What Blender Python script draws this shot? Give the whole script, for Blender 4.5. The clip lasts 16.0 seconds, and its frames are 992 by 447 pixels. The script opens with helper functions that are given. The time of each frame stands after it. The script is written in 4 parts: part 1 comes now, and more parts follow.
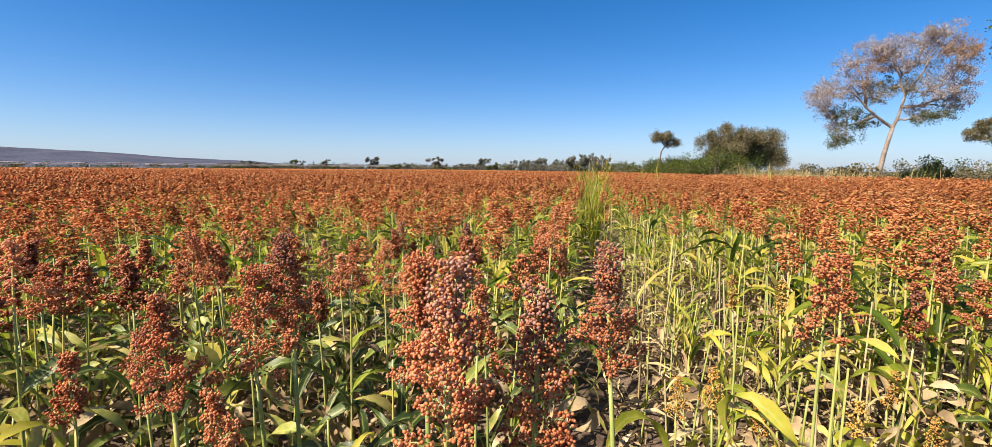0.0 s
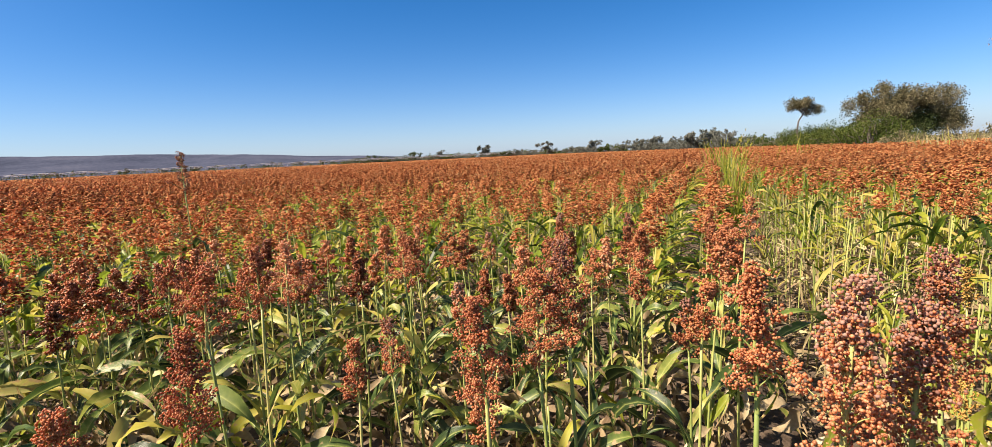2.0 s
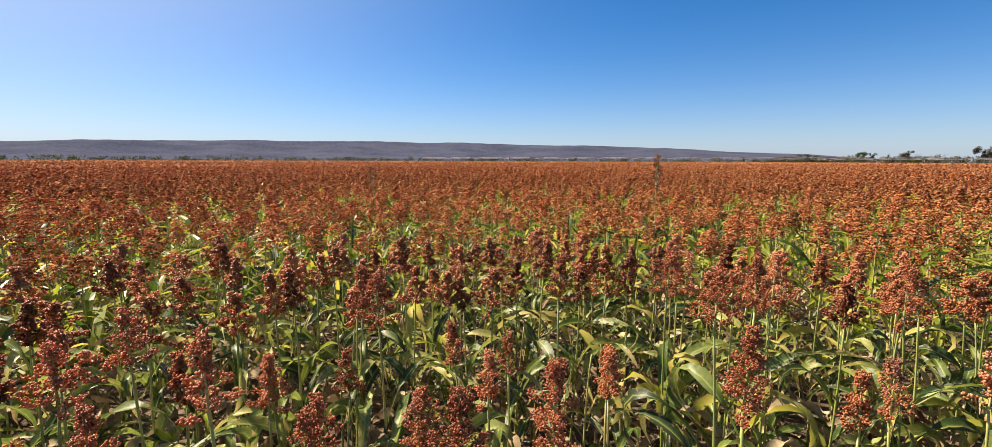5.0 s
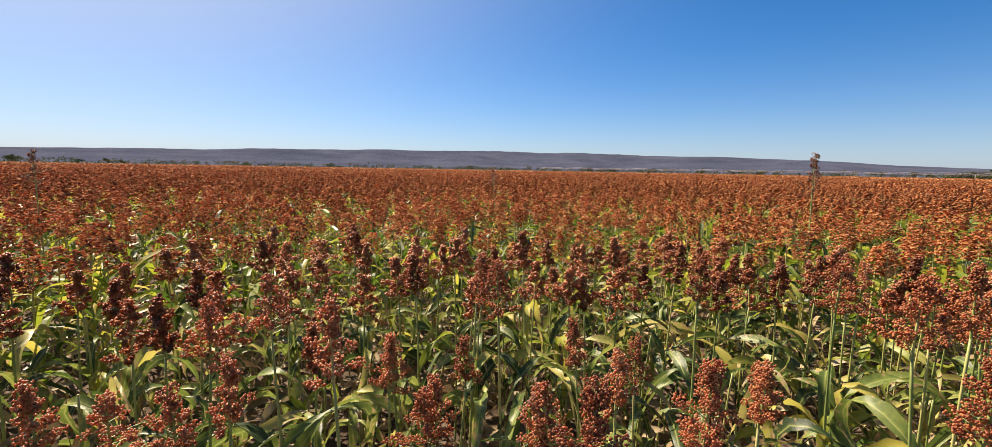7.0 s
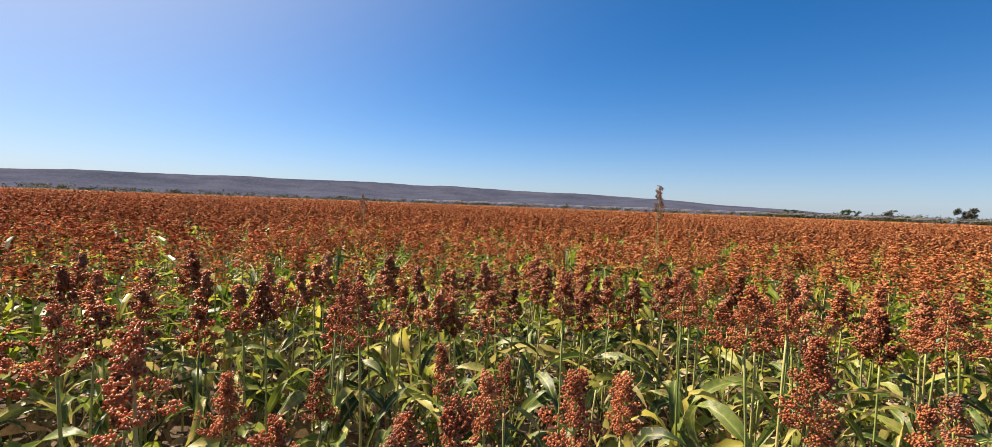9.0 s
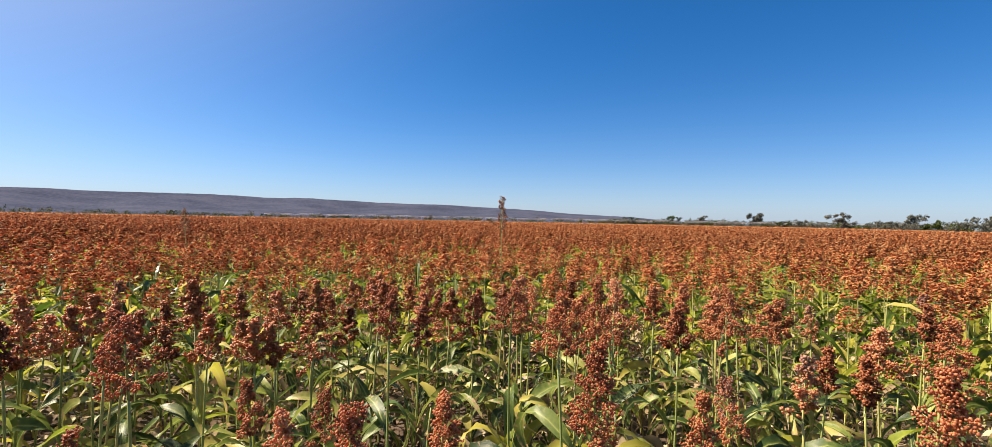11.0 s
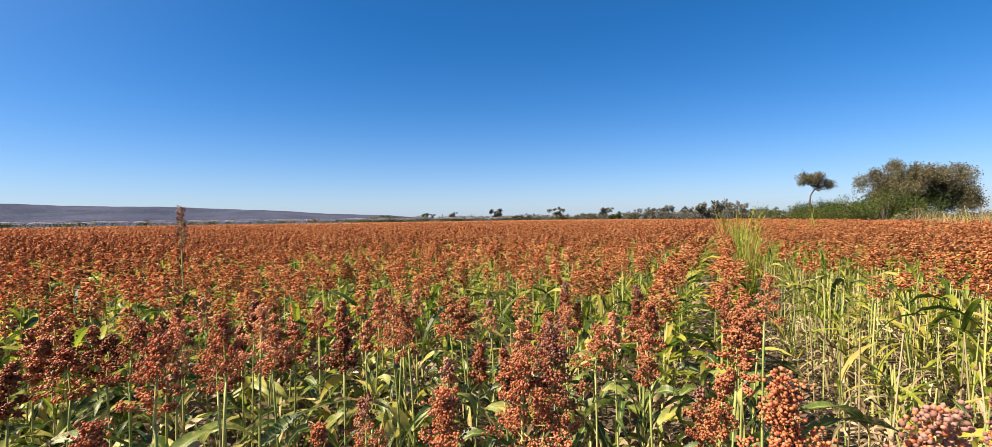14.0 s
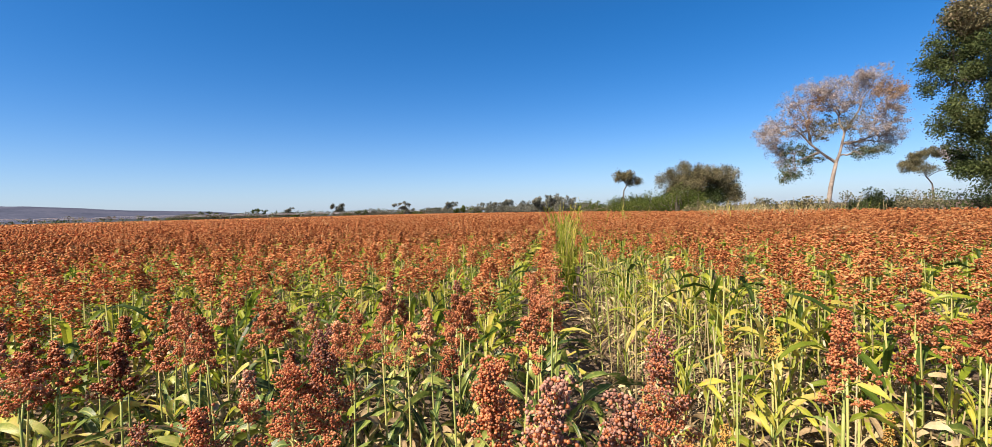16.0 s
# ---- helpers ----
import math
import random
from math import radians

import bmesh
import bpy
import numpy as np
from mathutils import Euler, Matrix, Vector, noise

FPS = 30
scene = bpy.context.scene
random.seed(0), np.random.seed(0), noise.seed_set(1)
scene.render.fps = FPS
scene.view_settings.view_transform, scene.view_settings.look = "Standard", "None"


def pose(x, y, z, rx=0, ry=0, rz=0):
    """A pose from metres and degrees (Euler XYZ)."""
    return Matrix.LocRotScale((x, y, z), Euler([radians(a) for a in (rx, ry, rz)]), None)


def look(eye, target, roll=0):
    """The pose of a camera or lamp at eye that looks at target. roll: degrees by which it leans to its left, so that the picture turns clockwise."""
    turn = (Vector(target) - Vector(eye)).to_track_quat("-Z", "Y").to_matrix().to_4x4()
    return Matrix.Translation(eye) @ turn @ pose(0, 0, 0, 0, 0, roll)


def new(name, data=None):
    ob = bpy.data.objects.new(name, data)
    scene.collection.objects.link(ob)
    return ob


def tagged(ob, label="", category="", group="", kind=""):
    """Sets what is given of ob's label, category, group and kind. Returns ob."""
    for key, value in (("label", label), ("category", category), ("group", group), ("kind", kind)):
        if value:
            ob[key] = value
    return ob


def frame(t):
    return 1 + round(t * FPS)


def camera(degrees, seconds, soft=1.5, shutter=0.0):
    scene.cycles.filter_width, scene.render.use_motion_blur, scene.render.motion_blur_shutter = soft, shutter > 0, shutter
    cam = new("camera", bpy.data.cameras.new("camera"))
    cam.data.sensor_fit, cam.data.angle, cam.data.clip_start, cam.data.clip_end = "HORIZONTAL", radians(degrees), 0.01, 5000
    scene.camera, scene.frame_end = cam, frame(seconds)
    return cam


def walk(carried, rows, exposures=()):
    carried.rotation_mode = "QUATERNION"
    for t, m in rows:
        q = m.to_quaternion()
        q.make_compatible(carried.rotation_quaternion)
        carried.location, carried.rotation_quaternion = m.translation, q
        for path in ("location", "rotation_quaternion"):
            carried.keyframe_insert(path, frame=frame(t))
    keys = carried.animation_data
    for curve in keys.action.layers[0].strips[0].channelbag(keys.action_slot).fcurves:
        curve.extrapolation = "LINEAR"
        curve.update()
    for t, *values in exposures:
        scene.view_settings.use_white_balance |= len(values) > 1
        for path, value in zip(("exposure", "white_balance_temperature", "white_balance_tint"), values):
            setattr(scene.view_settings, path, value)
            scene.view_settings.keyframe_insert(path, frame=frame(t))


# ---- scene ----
cam = camera(91.41, 16.0, soft=0.7)

# seconds, x, y, z, yaw to the left, pitch, roll
ROWS = [
    (0, -0.008, -0.000, 1.599, -0.01, -6.38, 0.35),
    (0.5, -0.133, 0.051, 1.615, -2.63, -8.21, -1.15),
    (1, -0.210, 0.045, 1.628, 0.35, -8.36, -1.74),
    (1.5, -0.272, -0.019, 1.649, 6.28, -8.19, -2.34),
    (2, -0.331, -0.075, 1.654, 13.20, -7.93, -2.76),
    (2.5, -0.359, -0.109, 1.663, 16.60, -7.84, -1.47),
    (3, -0.391, -0.148, 1.678, 21.55, -7.93, -0.39),
    (3.5, -0.422, -0.219, 1.694, 34.05, -7.91, -0.85),
    (4, -0.458, -0.287, 1.717, 43.64, -7.88, -0.31),
    (4.5, -0.480, -0.345, 1.728, 52.42, -7.77, 0.13),
    (5, -0.482, -0.407, 1.729, 59.23, -7.41, 0.19),
    (5.2, -0.490, -0.409, 1.727, 61.00, -7.20, 0.25),
    (5.75, -0.528, -0.408, 1.703, 65.30, -6.95, 0.50),
    (6.25, -0.560, -0.404, 1.676, 69.20, -6.75, 0.74),
    (6.8, -0.587, -0.400, 1.646, 72.20, -6.50, 0.95),
    (7.3, -0.603, -0.396, 1.622, 73.40, -6.27, 1.08),
    (7.5, -0.607, -0.394, 1.617, 73.15, -6.23, 1.13),
    (8, -0.640, -0.369, 1.594, 66.45, -4.85, 1.44),
    (8.5, -0.650, -0.356, 1.578, 62.11, -2.81, 1.58),
    (9, -0.650, -0.345, 1.583, 58.25, -2.13, 2.24),
    (9.2, -0.653, -0.334, 1.584, 56.30, -1.95, 2.20),
    (10.25, -0.655, -0.245, 1.586, 48.10, -0.95, 1.55),
    (11.3, -0.585, -0.160, 1.592, 39.75, -0.12, 0.95),
    (11.5, -0.565, -0.141, 1.594, 37.93, -0.02, 0.81),
    (12, -0.527, -0.088, 1.606, 32.75, 0.03, 0.34),
    (12.5, -0.488, -0.023, 1.610, 29.25, 0.20, -0.53),
    (13, -0.426, 0.034, 1.628, 24.21, 0.05, -0.84),
    (13.5, -0.360, 0.062, 1.641, 18.70, -0.20, -0.78),
    (14, -0.309, 0.059, 1.662, 14.23, -0.42, -0.83),
    (14.5, -0.271, 0.054, 1.677, 9.61, -0.63, -1.28),
    (15, -0.240, 0.039, 1.686, 5.24, -0.81, -1.77),
    (15.5, -0.198, 0.012, 1.694, 1.46, -1.20, -1.96),
    (16, -0.151, -0.003, 1.693, -3.83, -1.46, -1.49),
]


def eye_pose(x, y, z, yaw, pitch, roll):
    return pose(x, y, z, 0, 0, yaw) @ pose(0, 0, 0, 90 + pitch, 0, 0) @ pose(0, 0, 0, 0, 0, roll)


EXPOSURES = [(0, 1.3, 6200, 15), (3.5, 1.27, 6300, 15), (7.5, 1.15, 6450, 15), (9, 1.17, 6400, 15), (12.5, 1.25, 6150, 15), (16, 1.3, 6150, 15)]
walk(cam, [(r[0], eye_pose(*r[1:])) for r in ROWS], EXPOSURES)

# ---- world and sun ----
SUN_YAW = 122.0      # degrees to the left of the first view
SUN_UP = 46.0
world = bpy.data.worlds.new("sky")
scene.world = world
world.use_nodes = True
wn, wl = world.node_tree.nodes, world.node_tree.links
wn.clear()
sky = wn.new("ShaderNodeTexSky")
sky.sky_type = "NISHITA"
sky.sun_disc = False
sky.sun_elevation = radians(SUN_UP)
sky.sun_rotation = radians(-SUN_YAW)
sky.altitude = 2500
sky.air_density = 1.0
sky.dust_density = 1.6
sky.ozone_density = 3.0
bg = wn.new("ShaderNodeBackground")
bg.inputs["Strength"].default_value = 0.06
wo = wn.new("ShaderNodeOutputWorld")
deep_blue = wn.new("ShaderNodeHueSaturation")
deep_blue.inputs["Saturation"].default_value = 1.42
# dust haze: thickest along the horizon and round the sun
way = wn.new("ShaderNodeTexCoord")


def sky_calc(op, x, y=0.0, clamp=False):
    k = wn.new("ShaderNodeMath")
    k.operation, k.use_clamp = op, clamp
    for i, w in enumerate((x, y)):
        if isinstance(w, (int, float)):
            k.inputs[i].default_value = w
        else:
            wl.new(w, k.inputs[i])
    return k.outputs[0]


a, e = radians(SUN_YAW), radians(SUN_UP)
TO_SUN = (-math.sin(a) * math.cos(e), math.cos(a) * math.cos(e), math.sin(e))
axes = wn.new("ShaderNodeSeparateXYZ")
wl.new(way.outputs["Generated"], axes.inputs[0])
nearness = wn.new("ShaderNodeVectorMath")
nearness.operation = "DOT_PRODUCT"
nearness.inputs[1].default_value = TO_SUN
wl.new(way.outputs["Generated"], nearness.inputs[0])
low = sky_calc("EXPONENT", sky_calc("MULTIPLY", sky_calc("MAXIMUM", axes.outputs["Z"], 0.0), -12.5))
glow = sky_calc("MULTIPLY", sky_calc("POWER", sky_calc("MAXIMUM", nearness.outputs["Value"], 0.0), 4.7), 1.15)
wl.new(sky.outputs[0], deep_blue.inputs["Color"])


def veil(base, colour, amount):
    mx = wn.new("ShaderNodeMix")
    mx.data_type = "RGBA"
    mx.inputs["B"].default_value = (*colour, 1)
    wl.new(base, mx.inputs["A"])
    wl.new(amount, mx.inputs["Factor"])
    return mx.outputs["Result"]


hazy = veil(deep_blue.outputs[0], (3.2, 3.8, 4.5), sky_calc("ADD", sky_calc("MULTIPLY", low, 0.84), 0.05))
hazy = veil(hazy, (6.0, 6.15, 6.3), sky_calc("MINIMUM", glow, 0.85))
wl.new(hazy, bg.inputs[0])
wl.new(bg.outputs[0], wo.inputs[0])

sun = new("sun", bpy.data.lights.new("sun", "SUN"))
sun.data.energy = 5.3
sun.data.angle = radians(0.53)
sun.data.color = (1.0, 0.835, 0.63)
sun.matrix_world = look((0, 0, 60), Vector((0, 0, 60)) - 60 * Vector(TO_SUN))


# ---- materials ----
def material(name, ramp, rough=0.6, scale=6.0, detail_scale=60.0, per="island", vary=0.5, bump=0.3, bump_scale=200.0, translucent=0.0, spec=0.4, grain=0.25, ribbed=False, deeper=(1, 1, 1)):
    """A surface whose colour runs along a ramp, moved by each piece's own chance, by soft patches and by fine grain."""
    m = bpy.data.materials.new(name)
    m.use_nodes = True
    n, l = m.node_tree.nodes, m.node_tree.links
    n.clear()
    out = n.new("ShaderNodeOutputMaterial")
    b = n.new("ShaderNodeBsdfPrincipled")
    b.inputs["Roughness"].default_value = rough
    b.inputs["Specular IOR Level"].default_value = spec
    geo = n.new("ShaderNodeNewGeometry")
    coarse = n.new("ShaderNodeTexNoise")
    coarse.inputs["Scale"].default_value = scale
    coarse.inputs["Detail"].default_value = 3
    fine = n.new("ShaderNodeTexNoise")
    fine.inputs["Scale"].default_value = detail_scale
    fine.inputs["Detail"].default_value = 2
    l.new(geo.outputs["Position"], coarse.inputs["Vector"])
    l.new(geo.outputs["Position"], fine.inputs["Vector"])
    info = n.new("ShaderNodeObjectInfo")
    chance = geo.outputs["Random Per Island"] if per == "island" else info.outputs["Random"]

    def calc(op, x, y):
        k = n.new("ShaderNodeMath")
        k.operation = op
        for i, w in enumerate((x, y)):
            if isinstance(w, (int, float)):
                k.inputs[i].default_value = w
            else:
                l.new(w, k.inputs[i])
        return k.outputs[0]

    value = calc("MULTIPLY", calc("SUBTRACT", chance, 0.5), vary)
    if per == "both":
        value = calc("ADD", value, calc("MULTIPLY", calc("SUBTRACT", geo.outputs["Random Per Island"], 0.5), 0.5))
    value = calc("ADD", value, coarse.outputs[0])
    value = calc("ADD", value, calc("MULTIPLY", calc("SUBTRACT", fine.outputs[0], 0.5), grain))
    r = n.new("ShaderNodeValToRGB")
    while len(r.color_ramp.elements) < len(ramp):
        r.color_ramp.elements.new(0.5)
    for el, (p, c) in zip(r.color_ramp.elements, ramp):
        el.position = p
        el.color = (*c, 1)
    l.new(value, r.inputs[0])
    tint = r.outputs[0]
    if ribbed:
        def blend(base, colour, amount):
            mx = n.new("ShaderNodeMix")
            mx.data_type = "RGBA"
            mx.inputs["B"].default_value = (*colour, 1)
            l.new(base, mx.inputs["A"])
            l.new(amount, mx.inputs["Factor"])
            return mx.outputs["Result"]

        rib = n.new("ShaderNodeAttribute")
        rib.attribute_name = "rib"
        tip = n.new("ShaderNodeAttribute")
        tip.attribute_name = "tip"
        tint = blend(tint, (0.46, 0.5, 0.14), calc("MULTIPLY", calc("POWER", rib.outputs["Fac"], 9.0), 0.75))
        worn = n.new("ShaderNodeMapRange")
        worn.inputs["From Min"].default_value = 1.02
        worn.inputs["From Max"].default_value = 1.16
        l.new(calc("ADD", calc("ADD", calc("MULTIPLY", tip.outputs["Fac"], 0.55), calc("MULTIPLY", calc("SUBTRACT", 1.0, rib.outputs["Fac"]), 0.2)), fine.outputs[0]), worn.inputs["Value"])
        tint = blend(tint, (0.42, 0.29, 0.14), worn.outputs[0])
    l.new(tint, b.inputs["Base Color"])
    if bump:
        rel = n.new("ShaderNodeTexNoise")
        rel.inputs["Scale"].default_value = bump_scale
        rel.inputs["Detail"].default_value = 3
        l.new(geo.outputs["Position"], rel.inputs["Vector"])
        bm_ = n.new("ShaderNodeBump")
        bm_.inputs["Strength"].default_value = bump
        bm_.inputs["Distance"].default_value = 0.4 / bump_scale
        l.new(rel.outputs[0], bm_.inputs["Height"])
        l.new(bm_.outputs[0], b.inputs["Normal"])
    if translucent:
        tr = n.new("ShaderNodeBsdfTranslucent")
        deep = n.new("ShaderNodeMix")
        deep.data_type, deep.blend_type = "RGBA", "MULTIPLY"
        deep.inputs["Factor"].default_value = 1.0
        deep.inputs["B"].default_value = (*deeper, 1)
        l.new(tint, deep.inputs["A"])
        l.new(deep.outputs["Result"], tr.inputs["Color"])
        mix = n.new("ShaderNodeMixShader")
        mix.inputs[0].default_value = translucent
        l.new(b.outputs[0], mix.inputs[1])
        l.new(tr.outputs[0], mix.inputs[2])
        l.new(mix.outputs[0], out.inputs[0])
    else:
        l.new(b.outputs[0], out.inputs[0])
    return m


GRAIN_RAMP = [(0.05, (0.17, 0.052, 0.027)), (0.28, (0.34, 0.118, 0.052)), (0.52, (0.52, 0.225, 0.09)), (0.75, (0.65, 0.335, 0.148)), (0.95, (0.66, 0.44, 0.25))]
MAUVE_RAMP = [(0.2, (0.21, 0.09, 0.065)), (0.5, (0.38, 0.2, 0.145)), (0.8, (0.5, 0.31, 0.235))]
YOUNG_RAMP = [(0.2, (0.24, 0.13, 0.03)), (0.5, (0.37, 0.2, 0.045)), (0.8, (0.43, 0.29, 0.07))]
GREEN_RAMP = [(0.1, (0.03, 0.056, 0.015)), (0.36, (0.068, 0.112, 0.024)), (0.6, (0.155, 0.208, 0.04)), (0.84, (0.285, 0.32, 0.068)), (1.0, (0.45, 0.4, 0.12))]
FIELD_RAMP = [(0.1, (0.04, 0.075, 0.01)), (0.34, (0.085, 0.14, 0.014)), (0.56, (0.2, 0.265, 0.022)), (0.76, (0.34, 0.375, 0.035)), (0.95, (0.5, 0.43, 0.085))]
LIGHT_RAMP = [(0.12, (0.13, 0.18, 0.015)), (0.4, (0.26, 0.31, 0.028)), (0.66, (0.43, 0.41, 0.05)), (0.92, (0.52, 0.44, 0.12))]
DRY_RAMP = [(0.15, (0.095, 0.062, 0.034)), (0.45, (0.225, 0.165, 0.09)), (0.75, (0.38, 0.305, 0.175)), (0.95, (0.5, 0.425, 0.28))]
STALK_RAMP = [(0.2, (0.18, 0.235, 0.06)), (0.5, (0.31, 0.345, 0.1)), (0.75, (0.42, 0.395, 0.135)), (0.95, (0.45, 0.35, 0.16))]
M_GRAIN = material("sorghum_grain", GRAIN_RAMP, 0.42, 2.2, 60, "both", 0.32, 0, translucent=0.46, spec=0.45, grain=0.5, deeper=(1.2, 0.72, 0.86))
M_MAUVE = material("frosted_grain", MAUVE_RAMP, 0.65, 3, 120, "both", 0.4, 0, translucent=0.4, spec=0.15, grain=0.3)
M_YOUNG = material("unripe_grain", YOUNG_RAMP, 0.5, 3, 120, "both", 0.4, 0, spec=0.35, grain=0.3)
M_LEAF = material("green_blade", GREEN_RAMP, 0.42, 3.5, 45, "both", 1.0, 0.6, 220, 0.36, 0.38, 0.45, True)
M_PALE = material("yellowing_blade", LIGHT_RAMP, 0.5, 3.5, 45, "both", 0.6, 0.25, 260, 0.45, 0.25, 0.3, True)
M_DRY = material("dry_blade", DRY_RAMP, 0.75, 6, 70, "both", 0.5, 0.4, 180, 0.15, 0.2, 0.35)
M_STALK = material("stalk_skin", STALK_RAMP, 0.45, 3, 50, "object", 0.5, 0.15, 200, 0, 0.4, 0.25)
HUSK_RAMP = [(0.1, (0.19, 0.068, 0.03)), (0.33, (0.37, 0.15, 0.058)), (0.54, (0.5, 0.23, 0.088)), (0.75, (0.58, 0.305, 0.12)), (0.95, (0.54, 0.37, 0.17))]
M_FGRAIN = material("grain_mass", HUSK_RAMP, 0.8, 1.3, 14, "island", 0.75, 0, translucent=0.44, spec=0.08, grain=0.35, deeper=(1.3, 0.7, 0.95))
M_FLEAF = material("blade_mass", FIELD_RAMP, 0.42, 0.9, 12, "island", 0.9, 0, 100, 0.55, 0.4, 0.3)
M_FPALE = material("pale_blade_mass", LIGHT_RAMP, 0.5, 0.9, 12, "island", 0.9, 0, 100, 0.5, 0.28, 0.3)
M_SOIL = material("dry_soil", [(0.2, (0.036, 0.026, 0.018)), (0.5, (0.09, 0.066, 0.046)), (0.75, (0.17, 0.13, 0.094)), (0.95, (0.25, 0.2, 0.148))], 0.95, 2.2, 25, "object", 0.0, 1.0, 45, 0, 0.1, 0.6)
M_CANOPY = material("canopy_mass", [(0.2, (0.075, 0.026, 0.014)), (0.5, (0.275, 0.11, 0.047)), (0.75, (0.4, 0.175, 0.073)), (0.95, (0.33, 0.23, 0.07))], 0.95, 0.6, 6, "object", 0.0, 1.0, 0.7, 0.25, 0.03, 0.7, deeper=(1.3, 0.7, 0.95))
M_BARK = material("pale_bark", [(0.2, (0.12, 0.1, 0.085)), (0.5, (0.25, 0.22, 0.19)), (0.85, (0.4, 0.365, 0.325))], 0.9, 1.5, 12, "object", 0.2, 0.8, 14, 0, 0.15, 0.4)
M_WOOD = material("dark_bark", [(0.2, (0.05, 0.042, 0.034)), (0.5, (0.1, 0.085, 0.07)), (0.85, (0.17, 0.15, 0.125))], 0.9, 1.5, 12, "object", 0.2, 0.8, 14, 0, 0.15, 0.4)
M_RUST = material("rusty_leaves", [(0.2, (0.15, 0.095, 0.06)), (0.5, (0.26, 0.175, 0.11)), (0.72, (0.31, 0.2, 0.11)), (0.9, (0.36, 0.21, 0.09))], 0.7, 0.5, 5, "island", 0.6, 0, 20, 0.2, 0.2, 0.3)
M_OLIVE = material("olive_leaves", [(0.2, (0.062, 0.064, 0.034)), (0.5, (0.128, 0.12, 0.064)), (0.8, (0.2, 0.175, 0.1)), (0.95, (0.25, 0.205, 0.135))], 0.85, 0.4, 4, "island", 0.6, 0, 20, 0.2, 0.06, 0.3)
M_GREEN = material("deep_green_leaves", [(0.2, (0.024, 0.038, 0.014)), (0.5, (0.056, 0.077, 0.028)), (0.8, (0.1, 0.125, 0.045)), (0.95, (0.16, 0.165, 0.07))], 0.85, 0.4, 4, "island", 0.6, 0, 20, 0.2, 0.06, 0.3)
M_FRESH = material("fresh_green_leaves", [(0.2, (0.03, 0.048, 0.01)), (0.5, (0.066, 0.092, 0.02)), (0.8, (0.115, 0.135, 0.032)), (0.95, (0.18, 0.175, 0.055))], 0.85, 0.4, 4, "island", 0.6, 0, 20, 0.25, 0.06, 0.3)
M_STRAW = material("dry_grass", [(0.2, (0.2, 0.16, 0.08)), (0.5, (0.36, 0.3, 0.15)), (0.8, (0.48, 0.42, 0.24))], 0.8, 1.2, 10, "island", 0.5, 0, 20, 0.2, 0.2, 0.3)
# dry scrub with the blue of distance haze put into its colours
M_HAZED_SCRUB = material("haze_blue_scrub_hill", [(0.22, (0.038, 0.046, 0.07)), (0.5, (0.056, 0.065, 0.098)), (0.78, (0.076, 0.083, 0.115))], 0.95, 0.006, 0.07, "object", 0.0, 0, 1, 0, 0.0, 0.9)
M_PLAIN = material("plain_scrub", [(0.25, (0.04, 0.042, 0.03)), (0.5, (0.07, 0.068, 0.052)), (0.8, (0.12, 0.1, 0.075))], 0.95, 0.02, 0.2, "object", 0.0, 0, 1, 0, 0.0, 0.6)
M_TWIG = material("grey_pink_leaves", [(0.2, (0.19, 0.165, 0.155)), (0.5, (0.29, 0.26, 0.245)), (0.85, (0.4, 0.36, 0.34))], 0.8, 0.5, 5, "island", 0.6, 0, 20, 0.2, 0.1, 0.3)
# grey-green leaves of the far belt, colour lightened in place of haze
M_HAZED_LEAVES = material("hazed_grey_green_leaves", [(0.2, (0.085, 0.095, 0.075)), (0.5, (0.14, 0.148, 0.118)), (0.85, (0.205, 0.2, 0.165))], 0.85, 0.3, 4, "island", 0.6, 0, 20, 0.2, 0.06, 0.3)
M_STEEL = material("galvanised_steel", [(0.2, (0.42, 0.43, 0.44)), (0.8, (0.58, 0.59, 0.6))], 0.45, 0.5, 5, "object", 0.1, 0, 20, 0, 0.5, 0.2)
M_RUBBER = material("tyre_rubber", [(0.2, (0.03, 0.03, 0.03)), (0.8, (0.07, 0.065, 0.06))], 0.9, 2, 15, "object", 0.1, 0, 20, 0, 0.2, 0.2)


# ---- mesh helpers ----
class Soup:
    """Triangles gathered piece by piece, with a material number each."""

    def __init__(self):
        self.v, self.f, self.m, self.n = [], [], [], 0

    def add(self, verts, tris, mat=0):
        verts, tris = np.asarray(verts, float).reshape(-1, 3), np.asarray(tris, int).reshape(-1, 3)
        self.v.append(verts)
        self.f.append(tris + self.n)
        self.m.append(np.full(len(tris), mat, np.int32))
        self.n += len(verts)
        return self

    def arrays(self):
        return np.concatenate(self.v), np.concatenate(self.f), np.concatenate(self.m)


def mesh_of(name, verts, tris, mats, materials, smooth=True):
    me = bpy.data.meshes.new(name)
    nv, nt = len(verts), len(tris)
    me.vertices.add(nv)
    me.vertices.foreach_set("co", np.asarray(verts, np.float32).ravel())
    me.loops.add(nt * 3)
    me.loops.foreach_set("vertex_index", np.asarray(tris, np.int32).ravel())
    me.polygons.add(nt)
    me.polygons.foreach_set("loop_start", np.arange(0, nt * 3, 3, dtype=np.int32))
    me.polygons.foreach_set("material_index", np.asarray(mats, np.int32))
    me.polygons.foreach_set("use_smooth", np.full(nt, bool(smooth)))
    for m in materials:
        me.materials.append(m)
    me.update(calc_edges=True)
    me.validate()
    return me


def soup_mesh(name, soup, materials, smooth=True):
    return mesh_of(name, *soup.arrays(), materials, smooth)


def part(name, me, parent=None, m=None, label=""):
    ob = new(name, me)
    if parent is not None:
        ob.parent = parent
    if m is not None:
        ob.matrix_basis = m
    if label:
        tagged(ob, label)
    return ob


